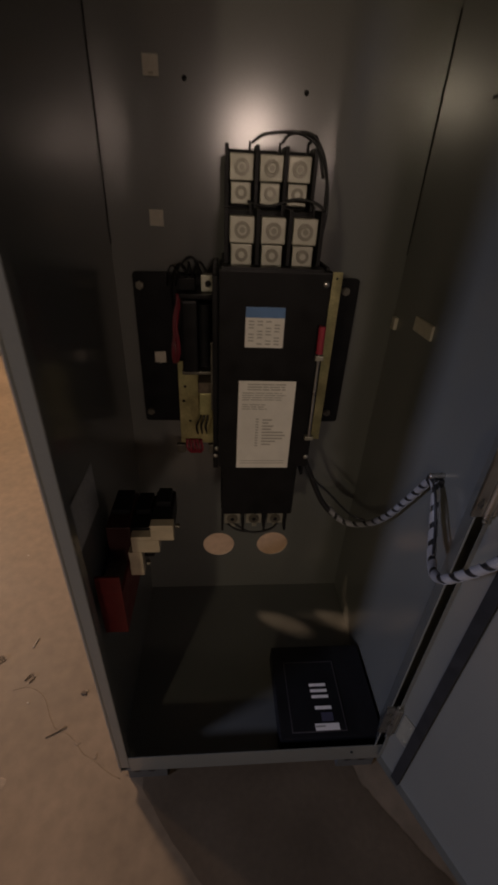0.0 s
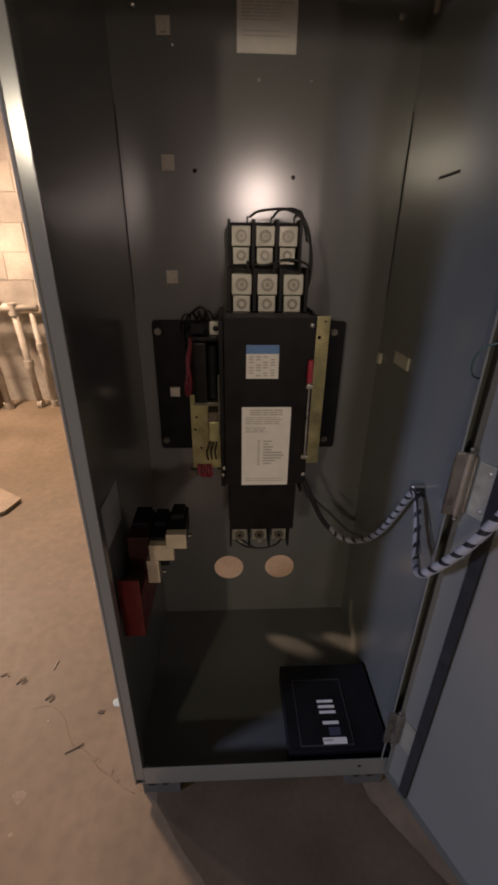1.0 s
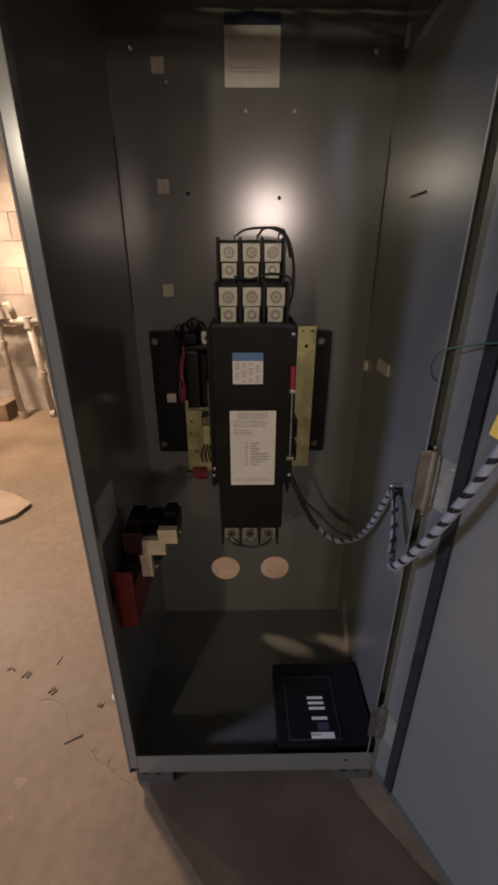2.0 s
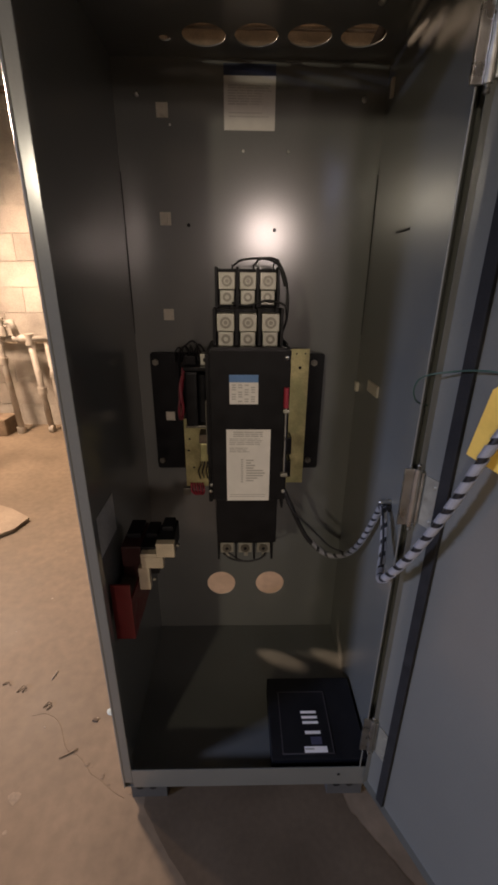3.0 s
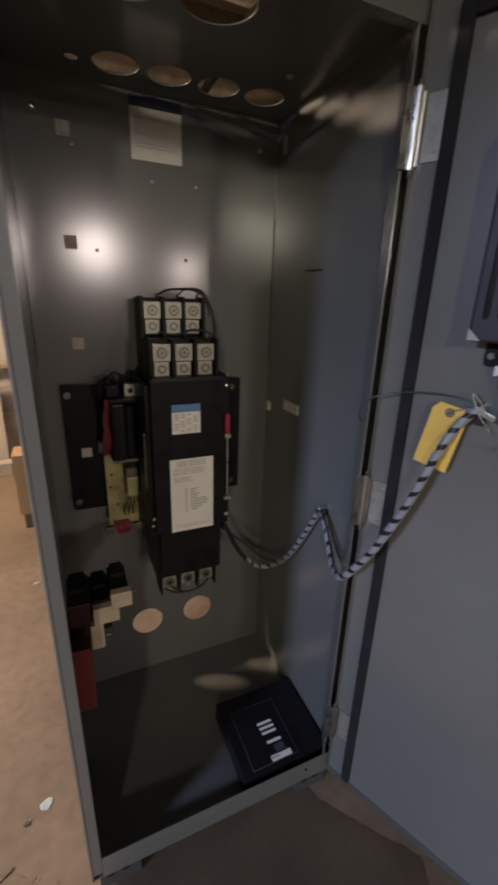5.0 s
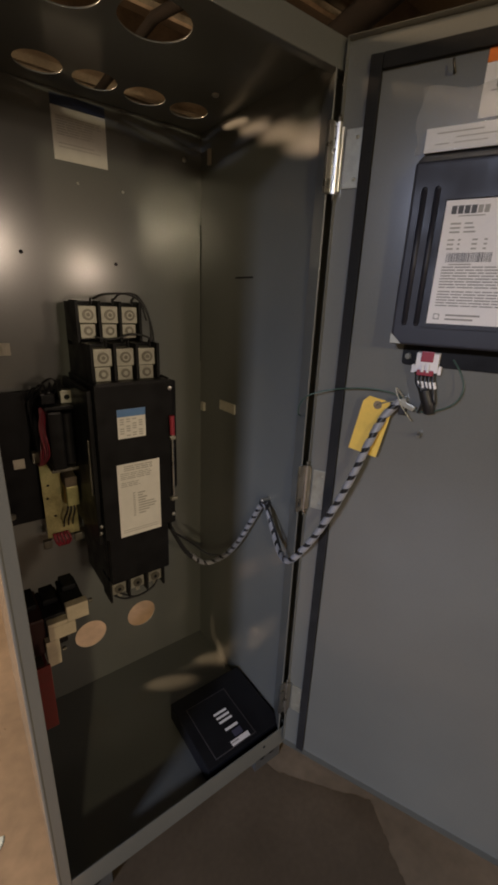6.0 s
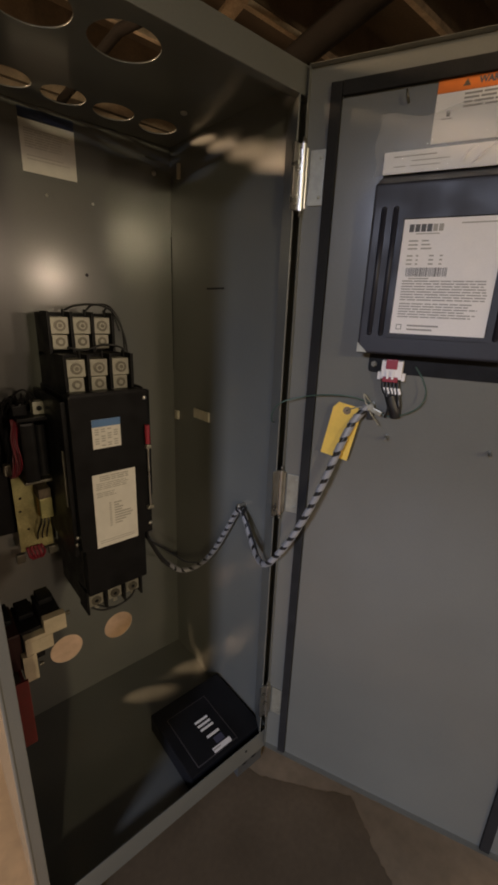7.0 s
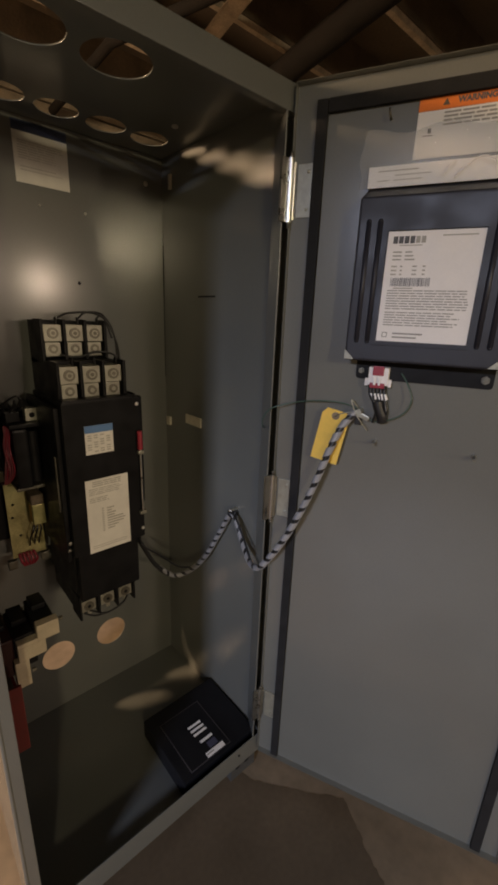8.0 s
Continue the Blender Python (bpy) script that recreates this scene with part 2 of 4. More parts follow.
def wrap(points, r, width, pitch, thick=0.0012, steps=24):
    """A flat band wound in a spiral round a line."""
    bm = bmesh.new()
    path = spline(points, steps)
    fr = list(frames(path))
    run = [0.0]
    for a, b in zip(path, path[1:]):
        run.append(run[-1] + (b - a).length)

    def on(s):
        s = min(max(s, 0), run[-1] - 1e-6)
        k = int(np.searchsorted(run, s, side="right")) - 1
        f = (s - run[k]) / max(run[k + 1] - run[k], 1e-9)
        p, n, b = fr[k]
        p2, n2, b2 = fr[k + 1]
        return p.lerp(p2, f), n.lerp(n2, f), b.lerp(b2, f)

    rows, count = [], int(run[-1] / pitch * 14)
    for k in range(count):
        s = k / 14 * pitch
        a = 2 * math.pi * k / 14
        ring = []
        for e, rad in ((0, r), (width, r), (width, r + thick), (0, r + thick)):
            p, n, b = on(s + e)
            ring.append(bm.verts.new(p + rad * (math.cos(a) * n + math.sin(a) * b)))
        rows.append(ring)
    for s, t in zip(rows, rows[1:]):
        for k in range(4):
            bm.faces.new((s[k], s[(k + 1) % 4], t[(k + 1) % 4], t[k]))
    return bm


def sheet(outline, holes, thick, m):
    """A flat sheet in the frame m (x, y), thick along z from 0, with round holes (x, y, r) and cut outlines."""
    cu = bpy.data.curves.new("tmp", "CURVE")
    cu.dimensions, cu.fill_mode, cu.extrude = "2D", "BOTH", thick / 2
    for pts in [outline] + [h if isinstance(h, list) else [(h[0] + h[2] * math.cos(a), h[1] + h[2] * math.sin(a)) for a in (2 * math.pi * k / 40 for k in range(40))] for h in holes]:
        sp = cu.splines.new("POLY")
        sp.points.add(len(pts) - 1)
        for p, q in zip(sp.points, pts):
            p.co = (q[0], q[1], 0, 1)
        sp.use_cyclic_u = True
    ob = bpy.data.objects.new("tmp", cu)
    me = bpy.data.meshes.new_from_object(ob)
    bm = bmesh.new()
    bm.from_mesh(me)
    bpy.data.objects.remove(ob)
    bpy.data.curves.remove(cu)
    bpy.data.meshes.remove(me)
    bmesh.ops.remove_doubles(bm, verts=bm.verts, dist=1e-6)
    bm.transform(m @ Matrix.Translation((0, 0, thick / 2)))
    return bm


def rect(x0, x1, y0, y1):
    return [(x0, y0), (x1, y0), (x1, y1), (x0, y1)]


def rounded(x0, x1, y0, y1, r, n=5):
    out = []
    for cx, cy, a0 in ((x1 - r, y0 + r, -90), (x1 - r, y1 - r, 0), (x0 + r, y1 - r, 90), (x0 + r, y0 + r, 180)):
        out += [(cx + r * math.cos(radians(a0 + 90 * k / n)), cy + r * math.sin(radians(a0 + 90 * k / n))) for k in range(n + 1)]
    return out


def words(text, size, m, material, parent, name="lettering", bold=0.0, align="LEFT"):
    """Raised print: readable words in the frame m (x along the line, y up)."""
    cu = bpy.data.curves.new("tmp", "FONT")
    cu.body, cu.size, cu.align_x, cu.offset, cu.extrude = text, size, align, bold, 0.00015
    ob = bpy.data.objects.new("tmp", cu)
    me = bpy.data.meshes.new_from_object(ob)
    bm = bmesh.new()
    bm.from_mesh(me)
    bpy.data.objects.remove(ob)
    bpy.data.curves.remove(cu)
    bpy.data.meshes.remove(me)
    return part(name, bm, material, parent, m=m)


def bars(rows, m, material, parent, name="print", thick=0.0003):
    """Lines of print that cannot be read: (x0, x1, y0, y1) in the frame m."""
    bm = bmesh.new()
    for x0, x1, y0, y1 in rows:
        box(x0, x1, y0, y1, 0, thick, bm=bm)
    return tagged(part(name, bm, material, parent, m=m), kind="stuff" if name in ("print", "barcode") else "")


def face_y(x, y, z):
    """A frame on a surface that faces -y: x to the right, y up, z outward."""
    return Matrix.Translation((x, y, z)) @ Matrix(((1, 0, 0, 0), (0, 0, -1, 0), (0, 1, 0, 0), (0, 0, 0, 1)))


def text_block(x0, x1, y0, y1, pitch, fill, seed, ragged=0.25):
    """Rows of bars for a paragraph."""
    rnd = random.Random(seed)
    rows, y = [], y1
    while y - pitch > y0:
        x, end = x0, x1 - rnd.random() * ragged * (x1 - x0)
        while x < end:
            w = min(end - x, pitch * rnd.uniform(2.0, 5.5))
            rows.append((x, x + w, y - pitch * fill, y))
            x += w + pitch * 0.45
        y -= pitch
    return rows


# ---- the basement ----
X0, X1, Y0, Y1, ZC = -5.2, 5.0, -15.0, 3.70, 3.25
solid("floor", box(X0 - 0.2, X1 + 0.2, Y0 - 0.2, Y1 + 0.3, -0.2, 0.0), CONCRETE, "stained tan concrete basement floor", "floor", kind="structure")
solid("wall_south", box(X0 - 0.2, X1 + 0.2, Y0 - 0.2, Y0, 0, ZC), PLASTER, "rough basement wall", "wall", kind="structure")
solid("wall_east", box(X1, X1 + 0.2, Y0, Y1, 0, ZC), PLASTER, "rough basement wall", "wall", kind="structure")
wall_west = bmesh.new()
for y0, y1, z0, z1 in ((Y0, -2.85, 0, ZC), (-1.05, Y1, 0, ZC), (-2.85, -1.05, 0, 1.90), (-2.85, -1.05, 3.035, ZC)):
    box(X0 - 0.2, X0, y0, y1, z0, z1, bm=wall_west)
solid("wall_west", wall_west, PLASTER, "rough basement wall with a window opening", "wall", kind="structure")
solid("ceiling", box(X0 - 0.2, X1 + 0.2, Y0 - 0.2, Y1 + 0.3, ZC, ZC + 0.2), CEIL, "dark unfinished basement ceiling", "ceiling", kind="structure")
wall_north = solid("wall_north", box(X0 - 0.2, X1 + 0.2, Y1, Y1 + 0.3, 0, ZC), MORTAR, "pale painted concrete block wall", "wall", kind="structure")

# ---- transfer switch cabinet ----
XL, XR, YF, YB, ZB, ZT = -0.242, 0.458, 0.470, 1.050, 0.050, 1.885
S = 0.003
cabinet = thing("transfer_switch_cabinet", ((XL + XR) / 2, (YF + YB) / 2, 0), "tall grey enamelled steel electrical cabinet with an open door", "electrical cabinet")
part("side_panel", box(XL, XL + S, YF + 0.001, YB, ZB, ZT - S + 0.0004), PAINT, cabinet)
part("side_panel", box(XR - S, XR, YF + 0.001, YB, ZB, ZT - S + 0.0004), PAINT, cabinet)
part("back_panel", sheet(rect(XL + S - 0.0005, XR - S + 0.0005, ZB, ZT - S + 0.0004), [(0.008, 0.270, 0.054), (0.197, 0.270, 0.054)], S, face_y(0, YB - 0.0004, 0)), PAINT, cabinet,
     "back sheet with two round knockout holes")
KNOCKOUTS = [(0.0, 0.948, 0.049), (0.118, 0.945, 0.049), (0.237, 0.942, 0.049), (0.356, 0.938, 0.049), (-0.022, 0.662, 0.066), (0.137, 0.655, 0.066), (-0.090, 0.962, 0.013)]
part("top_panel", sheet(rect(XL + 0.0003, XR - 0.0003, YF + 0.0015, YB - 0.0006), KNOCKOUTS, S, Matrix.Translation((0, 0, ZT - S))), PAINT, cabinet,
     "top sheet with round conduit knockouts")
part("bottom_pan", box(XL + S - 0.0006, XR - S + 0.0006, YF + S + 0.001, YB - S - 0.001, ZB + 0.0005, ZB + S), PAINT, cabinet)


def flange(x0, x1, z0, z1, lip):
    """A folded front flange with its inner return."""
    bm = box(x0, x1, YF, YF + S, z0, z1, bevel=0.0014)
    if lip == "r":
        box(x1 - S, x1, YF + S, YF + 0.022, z0, z1, bm=bm)
    elif lip == "d":
        box(x0, x1, YF + S, YF + 0.022, z0, z0 + S, bm=bm)
    elif lip == "u":
        box(x0, x1, YF + S, YF + 2 * S, ZB, z0, bm=bm)
    return part("front_flange", bm, PAINT, cabinet)


flange(XL, -0.2155, 0.076, ZT, "r")
flange(-0.215, XR, 1.835, ZT, "d")
flange(-0.215, XR, 0.076, 0.128, "u")
part("bent_edge", rod((XL + 0.0030, YF + 0.0030, 0.0765), (XL + 0.0030, YF + 0.0030, ZT - 0.0005), 0.0042), PAINT, cabinet)
for x in (XL + S + 0.0012, XR - S - 0.0012):
    part("corner_seam", box(x - 0.0007, x + 0.0007, YB - S - 0.0020, YB - S - 0.0006, 1.22, 1.64), RUBBER, cabinet)
# on the hinge side the sheet bends inwards to its front edge, with a recess beyond it
bend = Matrix.Translation((XR - S - 0.0006, 0.546, 0)) @ Matrix.Rotation(math.atan2(YF - 0.546, 0.411 - XR + S), 4, "Z")
part("slanted_return", box(0, math.hypot(0.546 - YF, XR - S - 0.411), 0.0, S, 0.1285, 1.8345, 0.0008, m=bend), PAINT, cabinet)
part("hinge_gutter", box(0.4445, XR - S - 0.0005, YF + 0.050, YF + 0.053, 0.1285, 1.8345), PAINT, cabinet, "recess behind the hinge edge")
for x0, x1 in ((-0.225, -0.125), (0.330, 0.430)):
    foot = bmesh.new()
    box(x0, x1, YF + 0.006, YF + 0.012, 0, 0.075, 0.001, foot)
    box(x0, x1, YF + 0.012, YB - 0.02, 0, 0.006, bm=foot)
    box(x0, x0 + 0.006, YF + 0.012, YB - 0.02, 0.006, 0.049, bm=foot)
    box(x1 - 0.006, x1, YF + 0.012, YB - 0.02, 0.006, 0.049, bm=foot)
    f = part("foot", foot, FOOT, cabinet, "dull dark grey steel foot")
    for k in (0.25, 0.62):
        part("bolt_hole", rod((x0 + k * 0.1, YF + 0.007, 0.048), (x0 + k * 0.1, YF + 0.0035, 0.048), 0.010), BLACK, f)
for x, z in ((0.355, 0.10),):
    part("screw", ball((x, YF - 0.001, z), 0.004, squash=(1, 0.5, 1)), BLACK, cabinet)

# the door swings on an upright axis at the right front edge
ANGLE = radians(24.5)
HINGE = Vector((0.425, 0.462, 0))
DOOR = Matrix(((math.sin(ANGLE), math.cos(ANGLE), 0, HINGE.x), (-math.cos(ANGLE), math.sin(ANGLE), 0, HINGE.y), (0, 0, 1, 0), (0, 0, 0, 1)))
DW, DB, DT = 0.690, 0.076, 1.882


def on_door(u, off, z):
    return DOOR @ Vector((u, off, z))


def door_face(u, off, z):
    return DOOR @ face_y(u, off, z)


pan = box(0.0010, DW, -0.003, 0.0145, DB, DT)
inner = [f for f in pan.faces if f.calc_center_median().y < -0.002]
bmesh.ops.inset_region(pan, faces=inner, thickness=0.0025, depth=0)
for v in {v for f in inner for v in f.verts}:
    v.co.y = 0.012
bmesh.ops.bevel(pan, geom=[e for e in pan.edges if all(v.co.y < -0.002 for v in e.verts)], offset=0.0011, segments=2, profile=0.5, affect="EDGES")
door = part("door", pan, PAINT, cabinet, "open grey steel door with a black gasket", m=DOOR)
for u0, u1, z0, z1 in ((0.046, 0.069, DB + 0.003, 1.848), (DW - 0.065, DW - 0.041, DB + 0.003, 1.848), (0.0695, DW - 0.0655, 1.823, 1.848)):
    part("gasket", box(u0, u1, 0.002, 0.0115, z0, z1, 0.003), RUBBER, door, m=DOOR)
for u, z in ((0.240, 1.166), (0.444, 1.164)):
    st = rod((u, 0.0115, z), (u, -0.016, z), 0.0035)
    rod((u, 0.0115, z), (u, 0.008, z), 0.006, st)
    part("stud", st, SCREWFACE, door, m=DOOR)
hook = tube(((0.192, 0.0115, 1.800), (0.192, 0.002, 1.7995), (0.1915, -0.004, 1.802), (0.190, -0.005, 1.808), (0.189, -0.003, 1.813)), 0.0022)
part("hook", hook, ALUDARK, door, "thin bent wire hook", m=DOOR)


def hinge(z0, z1):
    h = part("hinge", rod((HINGE.x, HINGE.y, z0), (HINGE.x, HINGE.y, z1), 0.0062), CHROME, cabinet, "bright plated hinge")
    pin = rod((HINGE.x, HINGE.y, z0 - 0.008), (HINGE.x, HINGE.y, z1 + 0.008), 0.0035)
    ball((HINGE.x, HINGE.y, z1 + 0.008), 0.005, pin)
    ball((HINGE.x, HINGE.y, z0 - 0.008), 0.005, pin)
    part("pin", pin, ALUDARK, h)
    leaf = box(0.0130, 0.0440, 0.0085, 0.0115, z0 + 0.01, z1 - 0.01, 0.001)
    for z in (z0 + 0.025, z1 - 0.025):
        ball((0.036, 0.008, z), 0.0040, leaf, (1, 0.5, 1))
    part("leaf", leaf, ALU, h, m=DOOR)
    part("leaf", box(HINGE.x - 0.024, HINGE.x - 0.0062, YF - 0.006, YF - 0.0005, z0, z1, 0.0015), CHROME, h)
    part("leaf_rod", rod((HINGE.x + 0.010, HINGE.y - 0.0015, z0 + 0.006), (HINGE.x + 0.010, HINGE.y - 0.0015, z1 - 0.006), 0.0036), CHROME, h)


for z0, z1 in ((1.630, 1.751), (0.915, 1.040), (0.212, 0.328)):
    hinge(z0, z1)
# small fittings on the sheets
for x, z, r in ((-0.180, 1.808, 0.0075), (0.399, 1.804, 0.0075), (0.090, 1.690, 0.004), (0.209, 1.690, 0.004), (-0.10, 1.745, 0.003)):
    part("screw", ball((x, YB - S - 0.001, z), r, squash=(1, 0.55, 1)), CHROME, cabinet)
for x, z, r in ((0.178, 1.505, 0.005), (-0.062, 1.515, 0.005)):
    part("screw", ball((x, YB - S - 0.0005, z), r, squash=(1, 0.5, 1)), BLACK, cabinet)
part("screw", ball((0.360, 0.813, ZT - S - 0.002), 0.009, squash=(1, 1, 0.5)), CHROME, cabinet)
part("slot", box(XR - S - 0.002, XR - S - 0.0005, 0.762, 0.845, 1.480, 1.485), BLACK, cabinet)
part("clip", box(XR - S - 0.010, XR - S - 0.0005, 1.010, 1.030, 1.050, 1.080, 0.002), TAPE, cabinet)
part("clip", box(XR - S - 0.008, XR - S - 0.0005, 0.985, 0.998, 1.790, 1.830, 0.002), TAPE, cabinet)
part("wiring_pad", box(XR - S - 0.006, XR - S - 0.0005, 0.826, 0.912, 1.080, 1.111, 0.001), TAPE, cabinet)
for z, x in ((1.775, -0.118), (1.530, -0.125), (1.276, -0.132)):
    pad = box(x - 0.015, x + 0.015, YB - S - 0.004, YB - S - 0.0005, z - 0.016, z + 0.016, 0.001)
    box(x - 0.006, x + 0.006, YB - S - 0.010, YB - S - 0.004, z - 0.012, z + 0.012, 0.002, pad)
    part("wiring_pad", pad, TAPE, cabinet, "adhesive wiring pad")
# labels stuck to the sheets
lab = part("label", box(0.040, 0.171, YB - S - 0.0010, YB - S - 0.0003, 1.735, 1.848), PAPER, cabinet, "white paper label with a blue heading")
part("heading", box(0.040, 0.171, YB - S - 0.0012, YB - S - 0.0003, 1.849, 1.872), mat("navy_ink", (0.03, 0.045, 0.09), 0.5), lab)
bars([(0.012, 0.115, 0.028, 0.031), (0.012, 0.098, 0.036, 0.0385), (0.010, 0.118, 0.092, 0.095)] + text_block(0.010, 0.121, 0.046, 0.090, 0.0055, 0.5, 3), face_y(0.040, YB - S - 0.0011, 1.735), INKPALE, lab)
part("label", box(XL + S + 0.0003, XL + S + 0.001, 0.525, 0.668, 0.772, 0.878), mat("faded_label", (0.42, 0.42, 0.40), 0.5), cabinet, "faded grey label")

# ---- transfer switch mechanism ----
switch = thing("transfer_switch", (0.10, 0.9, 0.66), "black three-pole automatic transfer switch mechanism bolted to the cabinet back", "transfer switch")
plate = sheet(rounded(-0.192, 0.340, 0.785, 1.168, 0.008), [], 0.010, face_y(0, 1.022, 0))
part("base_plate", plate, BLACK, switch, "black steel mounting plate")
for x in (-0.176, 0.308):
    for z in (0.815, 1.140):
        b = rod((x, 1.0115, z), (x, 1.004, z), 0.010, seg=6)
        rod((x, 1.004, z), (x, 1.001, z), 0.006, b)
        rod((x, 1.0225, z), (x, YB - S - 0.0005, z), 0.009, b)
        part("bolt", b, SCREWFACE, switch)
part("wiring_pad", box(-0.154, -0.126, 1.006, 1.0115, 0.955, 0.983, 0.001), TAPE, switch)
# housing: a stack of pole casings under a smooth cover
HF = 0.755
for k in range(3):
    x0 = 0.012 + k * 0.0575
    part("pole_casing", box(x0, x0 + 0.0565, 0.790, 1.0115, 0.672, 1.215, 0.004), BLACK, switch)
cover = box(0.006, 0.2065, HF, 0.7895, 0.808, 1.220, 0.004)
box(0.010, 0.192, HF + 0.002, 0.7895, 1.203, 1.224, 0.004, cover)
part("cover", cover, BLACK, switch)
part("lower_cover", box(0.016, 0.186, HF + 0.006, 0.7895, 0.662, 0.8075, 0.004), BLACK, switch)
part("side_wall", box(-0.006, 0.005, 0.775, 1.0115, 0.790, 1.205, 0.003), BLACK, switch)
part("side_wall", box(0.1975, 0.2035, 0.775, 1.0115, 0.770, 1.225, 0.002), BLACK, switch)
part("strip", box(-0.0095, -0.0062, 0.790, 0.800, 0.930, 1.080, 0.001), ALUDARK, switch)
for x, z in ((0.000, 0.825), (0.200, 0.835), (0.196, 1.200), (0.003, 0.845)):
    part("screw", ball((x, HF - 0.001 if x > 0.1 else 0.772, z), 0.0055, squash=(1, 0.6, 1)), CHROME, switch)
l1 = part("label", box(0.055, 0.127, HF - 0.001, HF - 0.0003, 1.083, 1.158), PAPER, switch, "small white label with a blue heading")
part("heading", box(0.055, 0.127, HF - 0.0015, HF - 0.0011, 1.139, 1.158), BLUE, l1)
bars([(0.006 + 0.016 * i, 0.016 + 0.016 * i, 0.006 + 0.006 * j, 0.0085 + 0.006 * j) for i in range(4) for j in range(8) if (i * 3 + j) % 4], face_y(0.055, HF - 0.0011, 1.083), INKGREY, l1)
l2 = part("label", box(0.046, 0.161, HF - 0.001, HF - 0.0003, 0.806, 1.015), PAPER, switch, "large white instruction label")
rows = text_block(0.018, 0.100, 0.186, 0.203, 0.0055, 0.5, 5, 0.1) + text_block(0.008, 0.108, 0.162, 0.184, 0.005, 0.4, 6) + text_block(0.008, 0.060, 0.140, 0.158, 0.005, 0.4, 7)
rows += [(0.052, 0.052 + w, 0.120 - 0.0075 * k, 0.1235 - 0.0075 * k) for k, w in enumerate((0.02, 0.013, 0.024, 0.02, 0.045, 0.05, 0.045, 0.03, 0.02))]
rows += [(0.038, 0.044, 0.122 - 0.0065 * k, 0.125 - 0.0065 * k) for k in range(11)] + [(0.008, 0.105, 0.012, 0.0135), (0.008, 0.105, 0.018, 0.0195)]
bars(rows, face_y(0.046, HF - 0.0011, 0.806), INKGREY, l2)


def lug(x, y, z, w=0.043, h=0.042, tail=True):
    """A plated lug with its clamping screw, and the smaller lug under it."""
    bm = box(x - w / 2, x + w / 2, y, y + 0.05, z - h / 2, z + h / 2, 0.002)
    ob = part("lug", bm, ALU, switch, "plated aluminium cable lug")
    part("screw", rod((x, y + 0.001, z), (x, y - 0.003, z), 0.0138, seg=20), SCREWFACE, ob)
    part("screw_rim", rod((x, y - 0.002, z), (x, y - 0.0038, z), 0.0088, seg=20, r2=0.0078), ALU if tail else SCREWFACE, ob)
    part("socket", rod((x, y - 0.003, z), (x, y - 0.0044, z), 0.0055, seg=6), BLACK if not tail else SCREWFACE, ob)
    if tail:
        low = box(x - w / 2 + 0.003, x + w / 2 - 0.003, y + 0.006, y + 0.05, z - h / 2 - 0.038, z - h / 2 - 0.002, 0.002)
        part("tail", low, ALU, ob)
        part("screw", rod((x, y + 0.007, z - h / 2 - 0.019), (x, y + 0.003, z - h / 2 - 0.019), 0.0115, seg=20), SCREWFACE, ob)
        part("screw_rim", rod((x, y + 0.004, z - h / 2 - 0.019), (x, y + 0.002, z - h / 2 - 0.019), 0.0055, seg=14), ALU, ob)


for xs, y, z, zb0, zb1 in (((0.047, 0.102, 0.154), 0.900, 1.372, 1.300, 1.402), ((0.046, 0.101, 0.157), 0.800, 1.277, 1.205, 1.306)):
    body = box(0.018, 0.186, y + 0.051, 1.0115, zb0 - 0.01, zb1, 0.003)
    part("terminal_block", body, BLACK, switch)
    for x in (xs[0] - 0.0275, (xs[0] + xs[1]) / 2, (xs[1] + xs[2]) / 2, xs[2] + 0.0275):
        part("barrier", box(x - 0.0035, x + 0.0035, y - 0.008, y + 0.0505, zb0, zb1 + 0.004, 0.001), BLACK, switch)
    for x in xs:
        lug(x, y, z)
        part("tab", box(x + 0.012, x + 0.016, y + 0.01, y + 0.02, z + 0.022, z + 0.040, 0.001), BLACK, switch)
for x in (0.042, 0.097, 0.152):
    lug(x, 0.793, 0.620, 0.040, 0.034, tail=False)
for x in (0.017, 0.0695, 0.1245, 0.1775):
    part("barrier", box(x - 0.003, x + 0.003, 0.785, 0.85, 0.585, 0.661, 0.001), BLACK, switch)
part("terminal_block", box(0.014, 0.181, 0.8435, 1.0, 0.600, 0.671, 0.003), BLACK, switch)
# control wires over the upper lugs, and under the lower ones
for pts in (((0.065, 0.91, 1.410), (0.09, 0.895, 1.422), (0.15, 0.89, 1.424), (0.186, 0.885, 1.400), (0.203, 0.87, 1.345), (0.203, 0.86, 1.29), (0.195, 0.87, 1.25)),
            ((0.118, 0.91, 1.410), (0.135, 0.90, 1.425), (0.175, 0.89, 1.420), (0.200, 0.88, 1.37), (0.202, 0.87, 1.30)),
            ((0.060, 0.90, 1.318), (0.10, 0.885, 1.312), (0.15, 0.88, 1.325), (0.195, 0.87, 1.315), (0.204, 0.87, 1.28)),
            ((0.168, 0.91, 1.412), (0.180, 0.90, 1.420), (0.196, 0.885, 1.36))):
    part("wire", tube(pts, 0.0028), WIRE, switch)
for pts in (((0.030, 0.80, 0.595), (0.06, 0.80, 0.572), (0.11, 0.80, 0.565), (0.15, 0.80, 0.580), (0.165, 0.80, 0.605)),
            ((0.045, 0.80, 0.598), (0.09, 0.795, 0.570), (0.14, 0.795, 0.577), (0.160, 0.795, 0.60))):
    part("wire", tube(pts, 0.0028), WIRE, switch)
for x in (0.045, 0.10, 0.155):
    part("ferrule", box(x - 0.006, x + 0.006, 0.80, 0.806, 0.585, 0.602, 0.001), ALU, switch)
